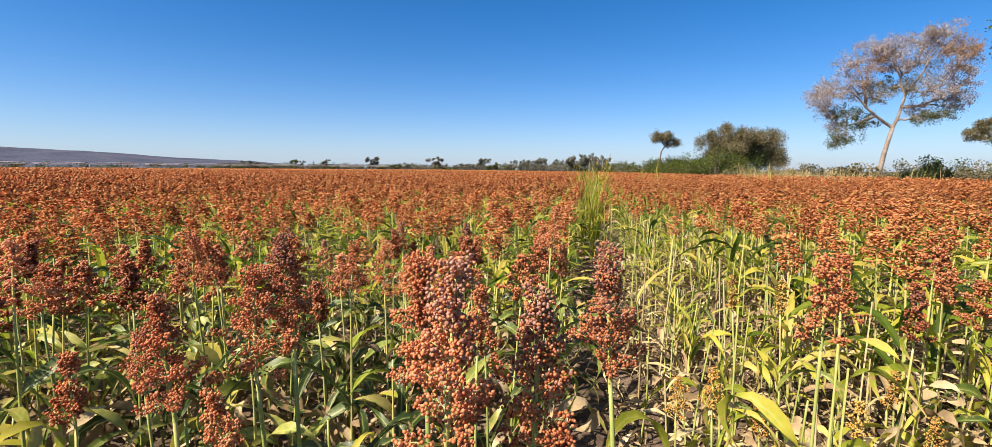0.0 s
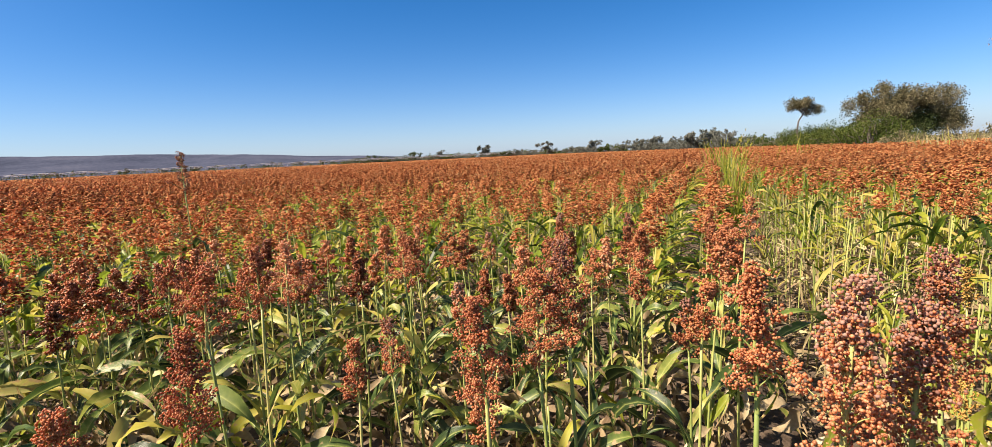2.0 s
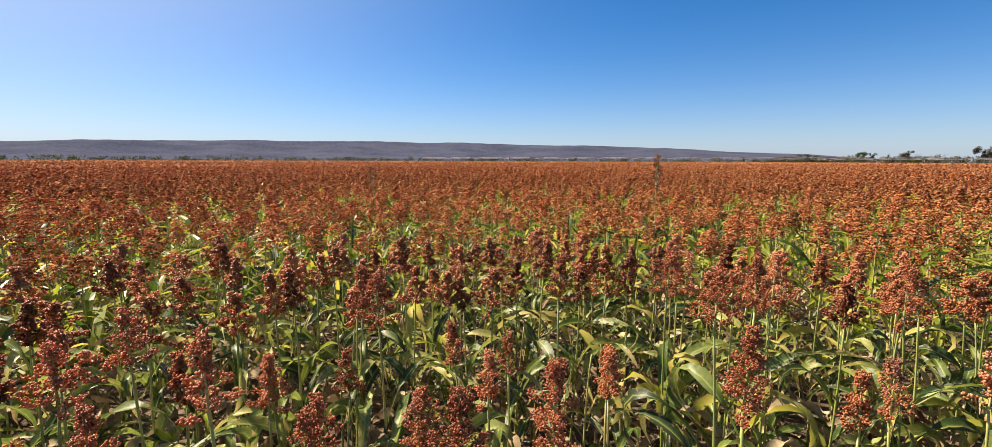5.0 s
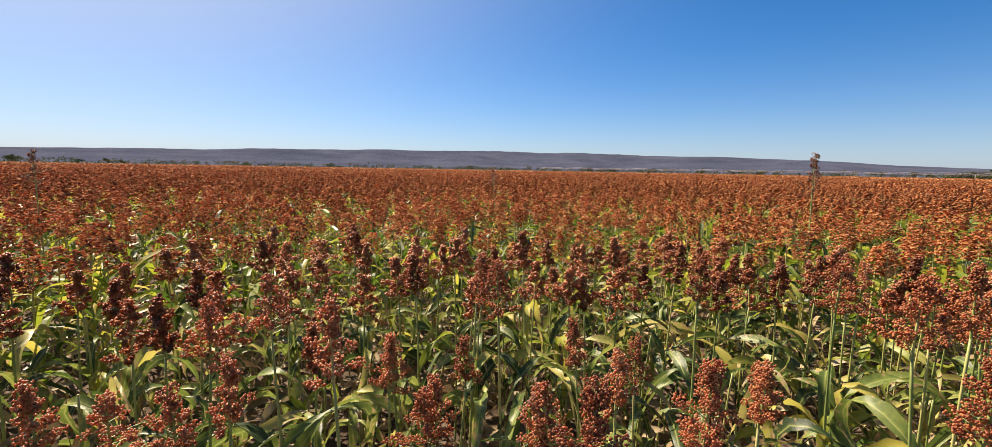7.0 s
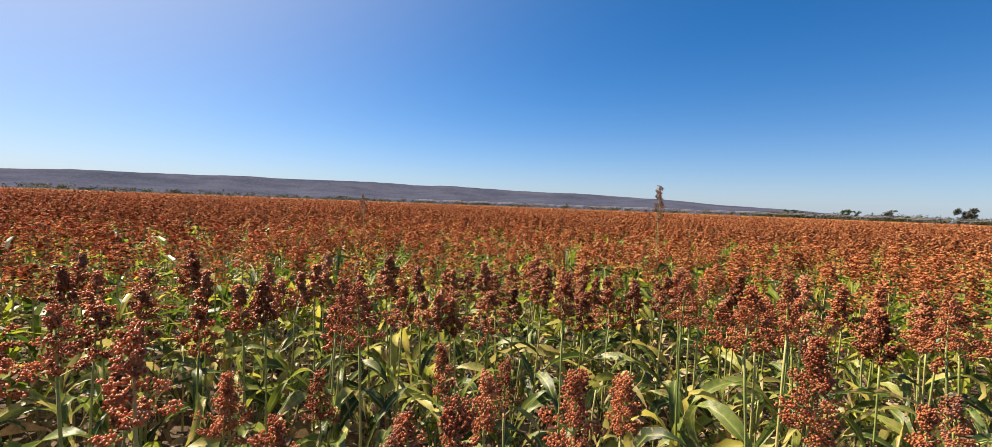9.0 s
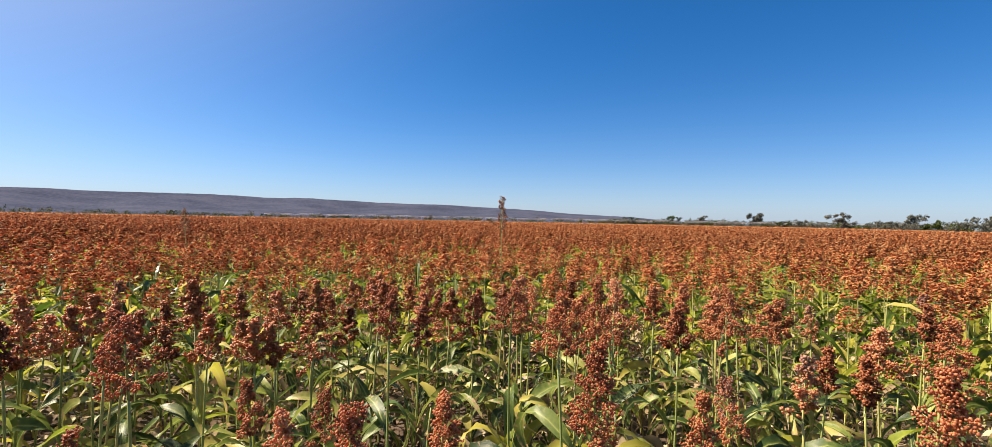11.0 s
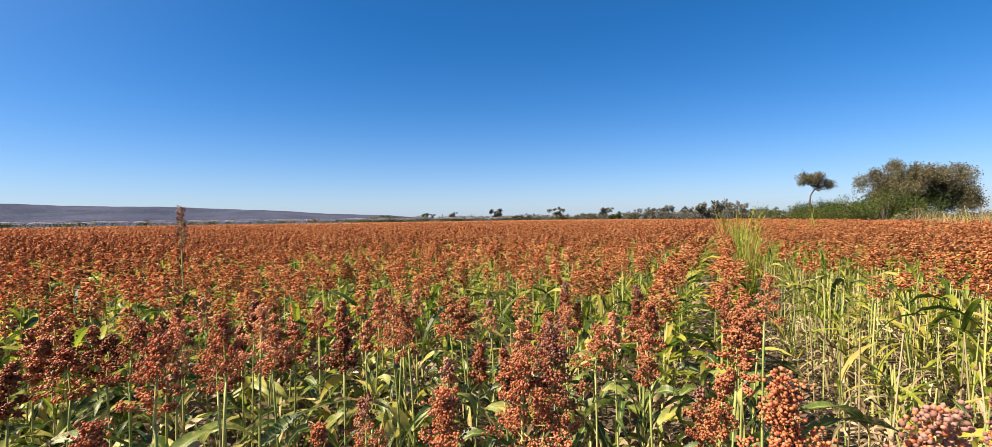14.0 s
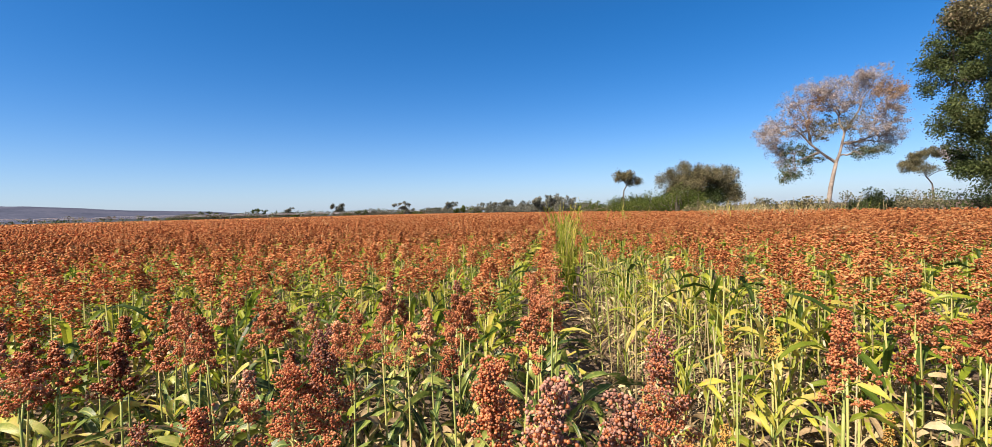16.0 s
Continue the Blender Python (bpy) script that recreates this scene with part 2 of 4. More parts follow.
def tube(points, radii, sides=5):
    """A tapered tube along points."""
    pts = np.asarray(points, float)
    k = len(pts)
    rad_ = np.broadcast_to(np.asarray(radii, float), (k,))
    tan = np.gradient(pts, axis=0)
    tan /= np.linalg.norm(tan, axis=1, keepdims=True) + 1e-12
    ref = np.where(np.abs(tan[:, 2:3]) < 0.9, [[0, 0, 1.0]], [[1.0, 0, 0]])
    ref = np.broadcast_to(ref[0] if np.abs(tan[:, 2]).mean() < 0.9 else np.array([1.0, 0, 0]), pts.shape)
    s1 = np.cross(tan, ref)
    s1 /= np.linalg.norm(s1, axis=1, keepdims=True) + 1e-12
    s2 = np.cross(tan, s1)
    ang = np.arange(sides) * 2 * math.pi / sides
    v = pts[:, None] + rad_[:, None, None] * (np.cos(ang)[None, :, None] * s1[:, None] + np.sin(ang)[None, :, None] * s2[:, None])
    v = np.concatenate([v.reshape(-1, 3), pts[-1:]])
    t = []
    for i in range(k - 1):
        for j in range(sides):
            p, q = i * sides + j, i * sides + (j + 1) % sides
            t += [(p, q, p + sides), (q, q + sides, p + sides)]
    top = (k - 1) * sides
    t += [(top + j, top + (j + 1) % sides, len(v) - 1) for j in range(sides)]
    return v, np.array(t)


G = (1 + 5 ** 0.5) / 2
ICO_V = np.array([(-1, G, 0), (1, G, 0), (-1, -G, 0), (1, -G, 0), (0, -1, G), (0, 1, G), (0, -1, -G), (0, 1, -G), (G, 0, -1), (G, 0, 1), (-G, 0, -1), (-G, 0, 1)]) / math.sqrt(1 + G * G)
ICO_F = np.array([(0, 11, 5), (0, 5, 1), (0, 1, 7), (0, 7, 10), (0, 10, 11), (1, 5, 9), (5, 11, 4), (11, 10, 2), (10, 7, 6), (7, 1, 8),
                  (3, 9, 4), (3, 4, 2), (3, 2, 6), (3, 6, 8), (3, 8, 9), (4, 9, 5), (2, 4, 11), (6, 2, 10), (8, 6, 7), (9, 8, 1)])
OCT_V = np.array([(1, 0, 0), (-1, 0, 0), (0, 1, 0), (0, -1, 0), (0, 0, 1), (0, 0, -1)], float)
OCT_F = np.array([(0, 2, 4), (2, 1, 4), (1, 3, 4), (3, 0, 4), (2, 0, 5), (1, 2, 5), (3, 1, 5), (0, 3, 5)])


TET_V = np.array([(1, 1, 1), (1, -1, -1), (-1, 1, -1), (-1, -1, 1)]) * 0.85
TET_F = np.array([(0, 1, 2), (0, 3, 1), (0, 2, 3), (1, 3, 2)])


def beads(soup, centres, radii, unit_v, unit_f, mat, rng, jitter=0.15):
    c, r = np.asarray(centres), np.asarray(radii)
    n, k = len(c), len(unit_v)
    if n == 0:
        return
    r = r if r.ndim == 2 else np.repeat(r[:, None], 3, 1)
    ang = rng.uniform(0, 6.28, n)
    u = unit_v[None] * (1 + rng.uniform(-jitter, jitter, (n, k, 1)))
    x = u[..., 0] * np.cos(ang)[:, None] - u[..., 1] * np.sin(ang)[:, None]
    y = u[..., 0] * np.sin(ang)[:, None] + u[..., 1] * np.cos(ang)[:, None]
    u = np.stack([x, y, u[..., 2]], -1)
    v = c[:, None] + u * r[:, None]
    f = unit_f[None] + (np.arange(n) * k)[:, None, None]
    soup.add(v.reshape(-1, 3), f.reshape(-1, 3), mat)


def spray(rng, length, width, branches, per_branch, droop, clump=1.0):
    """The branches of a seed head and the places of its grains, base at the origin."""
    stems, grains = [], []
    for b in range(branches):
        s = (b + rng.uniform(0, 1)) / branches
        z0 = length * (0.02 + 0.84 * s)
        az = b * 2.4 + rng.uniform(-0.5, 0.5)
        reach = width * (0.55 + 0.45 * math.sin(math.pi * min(1, 0.22 + s * 0.85))) * (1.1 - 0.72 * s) * rng.choice([0.45, 0.8, 1.0, 1.35]) * rng.uniform(0.85, 1.15)
        rise = length * (0.24 - 0.1 * s) * rng.uniform(0.3, 1.25) * (1 - droop * (1 - s) * rng.uniform(0.4, 1.5))
        k = 6
        q = np.linspace(0, 1, k)
        r = reach * q ** 0.8
        z = z0 + rise * np.sin(q * 1.75) / 1.0
        bend = rng.uniform(-0.3, 0.3) * q
        p = np.stack([r * np.cos(az + bend), r * np.sin(az + bend), z], 1)
        stems.append(p)
        n = max(3, int(per_branch * rng.uniform(0.7, 1.3) * (1.15 - 0.5 * s)))
        w = rng.beta(2.6, 1.3, n)
        i = np.clip((w * (k - 1)).astype(int), 0, k - 2)
        t = (w * (k - 1) - i)[:, None]
        c = p[i] * (1 - t) + p[i + 1] * t
        out_ = rng.normal(0, 1, (n, 3))
        out_ /= np.linalg.norm(out_, axis=1, keepdims=True)
        grains.append(c + out_ * rng.uniform(0.35, 1, (n, 1)) ** 0.6 * 0.0135 * clump)
    n = int(per_branch * 1.6)
    grains.append(np.stack([rng.normal(0, 0.011, n), rng.normal(0, 0.011, n), length * rng.uniform(0.78, 1.0, n)], 1))
    return stems, np.concatenate(grains)


def blade(rng, length, width, rise, curl, rows=8, fold=0.25, wave=0.012, kink=0.0):
    """A grass blade that leaves the origin along +x and arches over."""
    q = np.linspace(0, 1, rows + 1)
    ang = rise - curl * q ** 1.3 - kink / (1 + np.exp(-(q - 0.55) * 18))
    step = length / rows
    x = np.concatenate([[0], np.cumsum(np.cos(ang[:-1]) * step)])
    z = np.concatenate([[0], np.cumsum(np.sin(ang[:-1]) * step)])
    side = rng.uniform(-0.18, 0.18) * length * q ** 2
    w = width * 0.5 * np.clip(np.sin(math.pi * np.clip(q * 0.86 + 0.13, 0, 1)) ** 0.75, 0.02, 1)
    w[-1] = 0.0015
    twist = rng.uniform(-1.3, 1.3) * q
    edge = wave * np.sin(q * rng.uniform(7, 14) + rng.uniform(0, 6))
    v = []
    for s in (-1, 0, 1):
        lift = fold * w * abs(s) + (edge * s if s else 0) * (w / (width * 0.5))
        v.append(np.stack([x - np.sin(ang) * lift, side + s * w * np.cos(twist), z + np.cos(ang) * lift + s * w * np.sin(twist)], 1))
    v = np.stack(v, 1).reshape(-1, 3)
    t = []
    for i in range(rows):
        for j in (0, 1):
            p = i * 3 + j
            t += [(p, p + 1, p + 3), (p + 1, p + 4, p + 3)]
    return v, np.array(t)


def turned(v, az, offset=(0, 0, 0)):
    c, s = math.cos(az), math.sin(az)
    return np.stack([v[:, 0] * c - v[:, 1] * s, v[:, 0] * s + v[:, 1] * c, v[:, 2]], 1) + offset


# ---- the lie of the land ----
ROW_YAW = radians(10.7)          # the crop rows run this far to the right of the first view
ALONG = np.array([math.sin(ROW_YAW), math.cos(ROW_YAW)])
ACROSS = np.array([math.cos(ROW_YAW), -math.sin(ROW_YAW)])


def field_edge(y):
    """x of the field's border on the tree side."""
    return np.where(y < 110, 25.0, 25.0 - (y - 110) * 0.20)


def rough(x, y, size, depth):
    return depth * (np.sin(x / size + 1.7 * np.sin(y / size * 0.8)) + np.sin(y / size * 1.13 + 1.3 * np.sin(x / size * 0.7 + 2)) + 0.6 * np.sin((x + y) / size * 2.3)) / 2.6


def ground_height(x, y):
    r = np.hypot(x, y)
    near = np.clip(1 - r / 16, 0, 1)
    u = x * ACROSS[0] + y * ACROSS[1]
    return near * (rough(x, y, 0.11, 0.022) + rough(x + 3, y - 5, 0.045, 0.012) + 0.02 * np.cos(u * 2 * math.pi / 0.5))


def grid_mesh(name, P, mat, smooth=True):
    """A sheet from an array of points, rows by columns."""
    a, b = P.shape[:2]
    idx = np.arange(a * b).reshape(a, b)
    q0, q1, q2, q3 = idx[:-1, :-1].ravel(), idx[1:, :-1].ravel(), idx[1:, 1:].ravel(), idx[:-1, 1:].ravel()
    t = np.concatenate([np.stack([q0, q1, q2], 1), np.stack([q0, q2, q3], 1)])
    return mesh_of(name, P.reshape(-1, 3), t, np.zeros(len(t), int), [mat], smooth)


rad_steps = np.concatenate([[0.001], np.arange(0.3, 6.0, 0.075), np.geomspace(6, 4700, 60)])
ang_steps = np.linspace(0, 2 * math.pi, 301)
RR, AA = np.meshgrid(rad_steps, ang_steps, indexing="ij")
GX, GY = -0.4 + RR * np.sin(AA), RR * np.cos(AA)
ground = new("ground", grid_mesh("ground", np.stack([GX, GY, ground_height(GX, GY)], -1), M_SOIL))
tagged(ground, "dry grey-brown cracked soil with clods between crop rows", "ground", kind="structure")

# canopy of the crop beyond the nearer rows
rs = np.geomspace(15, 470, 90)
an = np.radians(np.linspace(-100, 200, 380))
RR, AA = np.meshgrid(rs, an, indexing="ij")
CX, CY = -RR * np.sin(AA), RR * np.cos(AA)
CX = np.minimum(CX, field_edge(CY) + rough(CX, CY, 2.0, 0.5))
lift = np.clip((RR - 15) / 30, 0, 1)
CZ = 0.6 + 0.46 * lift + rough(CX, CY, 0.37, 0.07) + rough(CX, CY, 0.9, 0.04)
CZ[:2] = 0.05
CZ[-1] = -0.1
canopy = new("sorghum_canopy", grid_mesh("sorghum_canopy", np.stack([CX, CY, CZ], -1), M_CANOPY))
tagged(canopy, "rust-brown sorghum crop stretching flat to the horizon", "crop field", kind="stuff")

# scrubby plain between the field and the ridge
rs = np.geomspace(455, 1700, 40)
an = np.radians(np.linspace(-60, 235, 420))
RR, AA = np.meshgrid(rs, an, indexing="ij")
PX, PY = -RR * np.sin(AA), RR * np.cos(AA)
plain = new("plain", grid_mesh("plain", np.stack([PX, PY, 0.15 + np.abs(rough(PX, PY, 11, 0.8)) * np.clip((RR - 455) / 60, 0, 1)], -1), M_PLAIN))
tagged(plain, "flat plain of dark dry scrub beyond the field", "plain", kind="structure")

# distant dry scrub ridge: bearing to the left, rise in degrees seen from the field
RIDGE = [(10, 0.0), (20, 0.12), (27, 0.72), (35, 1.1), (40, 1.38), (46, 1.6), (52, 1.75), (60, 1.93), (73, 2.05), (85, 2.0), (92, 1.85), (105, 1.5), (119, 1.08), (140, 0.8), (180, 0.6), (215, 0.2), (235, 0.0)]
bear = np.linspace(10, 235, 451)
up = np.interp(bear, *zip(*RIDGE)) * (1 + 0.006 * np.sin(bear * 0.9) + 0.004 * np.sin(bear * 3.1 + 1) + 0.004 * np.sin(bear * 9.3) + 0.003 * np.sin(bear * 23.0))
deep = np.linspace(0, 1, 26)
DD, BB = np.meshgrid(deep, np.radians(bear), indexing="ij")
UP = np.broadcast_to(up, DD.shape)
DIST = 1500 + 1700 * DD + 60 * np.sin(BB * 30 + DD * 4)
HZ = np.tan(np.radians(UP)) * 3200 * (0.12 * DD + 0.88 * np.clip((DD - 0.25) / 0.65, 0, 1) ** 1.6)
HZ += (rough(DIST, BB * 2500, 60, 1.6) + rough(DIST, BB * 2500, 140, 2.2)) * np.clip(UP, 0, 1) * np.clip(DD * 3, 0, 1)
HZ[0] = -2
HZ[-1] -= 25 * np.clip(UP[-1], 0, 1)
ridge = new("ridge", grid_mesh("ridge", np.stack([-DIST * np.sin(BB), DIST * np.cos(BB), HZ], -1), M_HAZED_SCRUB))
tagged(ridge, "long low ridge of dry scrub on the horizon, coloured blue for distance haze", "hill", kind="structure")


# ---- sorghum ----
def head_mesh(seed, length, width, branches, per_branch, droop, detail, mat, tip_mat=None):
    rng = np.random.default_rng(seed)
    stems, grains = spray(rng, length, width, branches, per_branch, droop)
    s = Soup()
    if detail != "plain":
        n = len(grains)
        tip = grains[:, 2] > length * rng.uniform(0.35, 1.15, n) if tip_mat else np.zeros(n, bool)
        rad_ = rng.uniform(0.0014, 0.0027, n) if detail == "ultra" else rng.uniform(0.0032, 0.0044, n)
        rad_ = rad_[:, None] * rng.uniform(0.85, 1.2, (n, 3))
        unit = (ICO_V, ICO_F) if detail == "ultra" else (OCT_V, OCT_F)
        beads(s, grains[~tip], rad_[~tip], *unit, 0, rng, 0.12)
        beads(s, grains[tip], rad_[tip], *unit, 1, rng, 0.08)
        for p in stems:
            s.add(*tube(p[::2], np.linspace(0.0014, 0.0006, len(p[::2])), 3), 2)
        s.add(*tube([(0, 0, -0.02), (0, 0, length * 0.5), (0, 0, length * 0.95)], [0.004, 0.003, 0.001], 5), 2)
    else:
        n = len(grains)
        tip = grains[:, 2] > length * rng.uniform(0.5, 1.1, n) if tip_mat else np.zeros(n, bool)
        rad_ = rng.uniform(0.0042, 0.0056, n)
        beads(s, grains[~tip], rad_[~tip], TET_V, TET_F, 0, rng, 0.25)
        beads(s, grains[tip], rad_[tip], TET_V, TET_F, 1, rng, 0.25)
        s.add(*tube([(0, 0, -0.02), (0, 0, length * 0.5), (0, 0, length * 0.95)], [0.004, 0.003, 0.001], 4), 2)
    return soup_mesh("panicle", s, [mat, tip_mat or mat, M_STALK])


def stalk_mesh(seed, height=1.0, sides=7):
    rng = np.random.default_rng(seed)
    k = 13
    q = np.linspace(0, 1, k)
    sway = rng.uniform(-0.03, 0.03, 2)
    p = np.stack([sway[0] * np.sin(q * 2.6), sway[1] * np.sin(q * 2.2), q * height], 1)
    p[:, :2] -= p[-1:, :2] * q[:, None]
    r = 0.0064 - 0.003 * q
    r[2::3] *= 1.25
    s = Soup().add(*tube(p, r, sides), 0)
    return soup_mesh("stalk", s, [M_STALK])


LEAF_SETS = []
for i in range(18):
    rng = np.random.default_rng(300 + i)
    v, t = blade(rng, rng.uniform(0.48, 0.76), rng.uniform(0.027, 0.046), rng.uniform(0.6, 1.25), rng.uniform(1.4, 3.0), 12, 0.55, 0.02, rng.choice([0, 0.5, 1.1, 1.8]))
    for mat, key in ((M_LEAF, "green"), (M_PALE, "pale")):
        me = mesh_of("leaf", v, t, np.zeros(len(t), int), [mat])
        me.attributes.new("rib", "FLOAT", "POINT").data.foreach_set("value", np.tile([0.0, 1.0, 0.0], len(v) // 3).astype(np.float32))
        me.attributes.new("tip", "FLOAT", "POINT").data.foreach_set("value", np.repeat(np.linspace(0, 1, len(v) // 3), 3).astype(np.float32))
        LEAF_SETS.append((key, me))
DRY_LEAVES = []
for i in range(12):
    rng = np.random.default_rng(400 + i)
    v, t = blade(rng, rng.uniform(0.32, 0.6), rng.uniform(0.022, 0.045), rng.uniform(-0.3, 0.9), rng.uniform(1.6, 3.4), 11, 0.7, 0.022, rng.choice([0.4, 1.2, 2.0]))
    DRY_LEAVES.append(mesh_of("dry_leaf", v, t, np.zeros(len(t), int), [M_DRY]))
GREEN_LEAVES = [m for k, m in LEAF_SETS if k == "green"]
PALE_LEAVES = [m for k, m in LEAF_SETS if k == "pale"]
STALKS = [stalk_mesh(500 + i) for i in range(6)]
WIDE = (0.056, 0.092, 0.064, 0.108, 0.05, 0.08)
HANG = (0.2, 1.2, 0.6, 1.5, 0.1, 0.9)
FINEST = {"red": [head_mesh(600 + i, 0.2, WIDE[i] * 0.66, 28, 72, HANG[i], "ultra", M_GRAIN) for i in range(6)],
          "mauve": [head_mesh(620 + i, 0.225, 0.05 + 0.005 * i, 30, 76, 0.4, "ultra", M_GRAIN, M_MAUVE) for i in range(3)]}
FINE = {"red": [head_mesh(600 + i, 0.2, WIDE[i % 6] * 0.84, 22, 36, HANG[i % 6], "fine", M_GRAIN) for i in range(8)],
        "mauve": [head_mesh(620 + i, 0.225, 0.055 + 0.008 * i, 24, 36, 0.4, "fine", M_GRAIN, M_MAUVE) for i in range(3)],
        "young": [head_mesh(640 + i, 0.2, 0.045, 22, 22, 0.1, "fine", M_YOUNG) for i in range(3)]}
PLAIN = {"red": [head_mesh(660 + i, 0.2, WIDE[i % 6], 22, 34, HANG[i % 6], "plain", M_GRAIN) for i in range(12)],
         "mauve": [head_mesh(680 + i, 0.225, 0.055, 20, 24, 0.4, "plain", M_GRAIN, M_MAUVE) for i in range(2)],
         "young": [head_mesh(690 + i, 0.19, 0.042, 18, 10, 0.1, "plain", M_YOUNG) for i in range(2)]}
LABELS = {"red": "sorghum plant with a rust-red grain head and arching green leaves",
          "mauve": "sorghum plant with a mauve-tipped reddish grain head",
          "young": "small sorghum plant with an ochre half-ripe grain head",
          "bare": "green sorghum plant without a grain head yet"}


def sorghum(rng, x, y, top, look_, fine, pale=False, leaves=7, big=1.0, head_here=False):
    """One plant: stalk, blades and, unless it is bare, a seed head whose tip stands at the height top."""
    thing = new("sorghum_plant")
    gz = float(ground_height(np.array(x), np.array(y))) - 0.02
    thing.matrix_basis = pose(x, y, gz, rng.uniform(-3, 3), rng.uniform(-3, 3), math.degrees(rng.uniform(0, 6.28)))
    if head_here:
        reach = thing.matrix_basis.to_3x3() @ Vector((0, 0, top - gz - 0.1))
        thing.matrix_basis = Matrix.Translation((-reach.x, -reach.y, 0)) @ thing.matrix_basis
    tagged(thing, LABELS[look_], "sorghum plant", "sorghum plants in the field")
    heads = ((FINEST if fine == 2 and look_ != "young" else FINE) if fine else PLAIN).get(look_)
    hl = {"red": 0.2, "mauve": 0.225, "young": 0.2, "bare": 0.0}[look_] * big
    hgt = max(0.25, top - gz - hl)
    part("stalk", STALKS[rng.integers(len(STALKS))], thing, Matrix.Diagonal((1, 1, hgt, 1)))
    if heads:
        ob = part("panicle", heads[rng.integers(len(heads))], thing, pose(0, 0, hgt, rng.uniform(-6, 6), rng.uniform(-6, 6), math.degrees(rng.uniform(0, 6.28))) @ Matrix.Scale(big, 4))
    az = rng.uniform(0, 6.28)
    for k in range(leaves):
        q = (k + rng.uniform(0, 0.8)) / leaves
        az += math.pi + rng.uniform(-0.6, 0.6)
        z = hgt * (0.07 + 0.6 * q)
        dry = q < 0.48 or rng.uniform() < (0.3 if pale else 0.16)
        pool = DRY_LEAVES if dry else (PALE_LEAVES if pale != (rng.uniform() < 0.09) else GREEN_LEAVES)
        size = rng.uniform(0.75, 1.1) * (0.8 if q > 0.85 else 1)
        part("dry_leaf" if dry else "leaf", pool[rng.integers(len(pool))], thing, pose(0, 0, z, rng.uniform(-12, 12), rng.uniform(-10, 10), math.degrees(az)) @ Matrix.Diagonal((size, size * (0.62 if pale else 1.0), size, 1)))
    return thing


def coarse_plant(seed, grain_blobs, blades, rows, stem=True, headless=False, height=1.22, lean=0.02):
    """A plant for the crowd, as arrays: slot 0 grain, 1 green, 2 pale, 3 dry, 4 stalk."""
    rng = np.random.default_rng(seed)
    s = Soup()
    hl = 0.2
    if not headless:
        wide = rng.uniform(0.052, 0.092)
        q = rng.uniform(0, 1, grain_blobs)
        az = rng.uniform(0, 6.28, grain_blobs)
        r = wide * np.sqrt(rng.uniform(0.05, 1, grain_blobs)) * 1.05 * np.sin(math.pi * (0.22 + 0.72 * q)) ** 0.8
        c = np.stack([r * np.cos(az), r * np.sin(az), height - hl + hl * (0.04 + 0.92 * q)], 1)
        size = 0.088 / math.sqrt(grain_blobs)
        beads(s, c, np.stack([rng.uniform(0.9, 1.6, grain_blobs) * size] * 2 + [rng.uniform(0.5, 0.9, grain_blobs) * size], 1), TET_V, TET_F, 0, rng, 0.35)
    if stem:
        s.add(*tube([(0, 0, 0), (lean, 0, height * 0.5), (0, 0, height - (0.1 if not headless else 0))], [0.008, 0.006, 0.004], 3), 4)
    az = rng.uniform(0, 6.28)
    for k in range(blades):
        q = (k + 0.4) / blades
        az += math.pi + rng.uniform(-0.7, 0.7)
        if headless:
            v, t = blade(rng, rng.uniform(0.3, 0.52), rng.uniform(0.018, 0.036), rng.uniform(0.95, 1.45), rng.uniform(0.5, 1.9), rows, 0.25, 0.0)
        else:
            v, t = blade(rng, rng.uniform(0.34, 0.54), rng.uniform(0.034, 0.056), rng.uniform(0.5, 1.2), rng.uniform(1.1, 2.5), rows, 0.25, 0.0)
        dry = q < 0.3
        s.add(turned(v, az, (0, 0, height * ((0.12 + 0.58 * q) if not headless else (0.15 + 0.6 * q)))), t, 3 if dry else (2 if rng.uniform() < (0.6 if headless else 0.3) else 1))
    return s.arrays()


CROWD_MATS = [M_FGRAIN, M_FLEAF, M_FPALE, M_DRY, M_STALK]


def crowd(name, label, places, kinds, rng, scale=(0.88, 1.1), ground_z=0.0, soft_grain=True):
    """Many coarse plants in one mesh. places: x, y; kinds: arrays from coarse_plant."""
    pick = rng.integers(0, len(kinds), len(places))
    V, F, M, n = [], [], [], 0
    for k, (kv, kf, km) in enumerate(kinds):
        at = places[pick == k]
        if not len(at):
            continue
        a_ = rng.uniform(0, 6.28, len(at))
        sc = rng.uniform(*scale, len(at))
        c, s_ = np.cos(a_)[:, None], np.sin(a_)[:, None]
        x = (kv[None, :, 0] * c - kv[None, :, 1] * s_) + at[:, 0:1]
        y = (kv[None, :, 0] * s_ + kv[None, :, 1] * c) + at[:, 1:2]
        tilt = rng.uniform(-0.05, 0.05, (2, len(at), 1))
        x, y = x + kv[None, :, 2] * tilt[0], y + kv[None, :, 2] * tilt[1]
        z = kv[None, :, 2] * sc[:, None] + ground_z
        V.append(np.stack([x, y, z], -1).reshape(-1, 3))
        F.append((kf[None] + (np.arange(len(at)) * len(kv))[:, None, None] + n).reshape(-1, 3))
        M.append(np.tile(km, len(at)))
        n += len(at) * len(kv)
    M = np.concatenate(M)
    me = mesh_of(name, np.concatenate(V), np.concatenate(F), M, CROWD_MATS, False)
    if soft_grain and len(me.polygons) == len(M):
        me.polygons.foreach_set("use_smooth", M == 0)      # round grain clumps, crisp blades
    ob = new(name, me)
    return tagged(ob, label, "sorghum plants", kind="stuff")


# rows of the crop: places by distance from the walk
rng = np.random.default_rng(11)


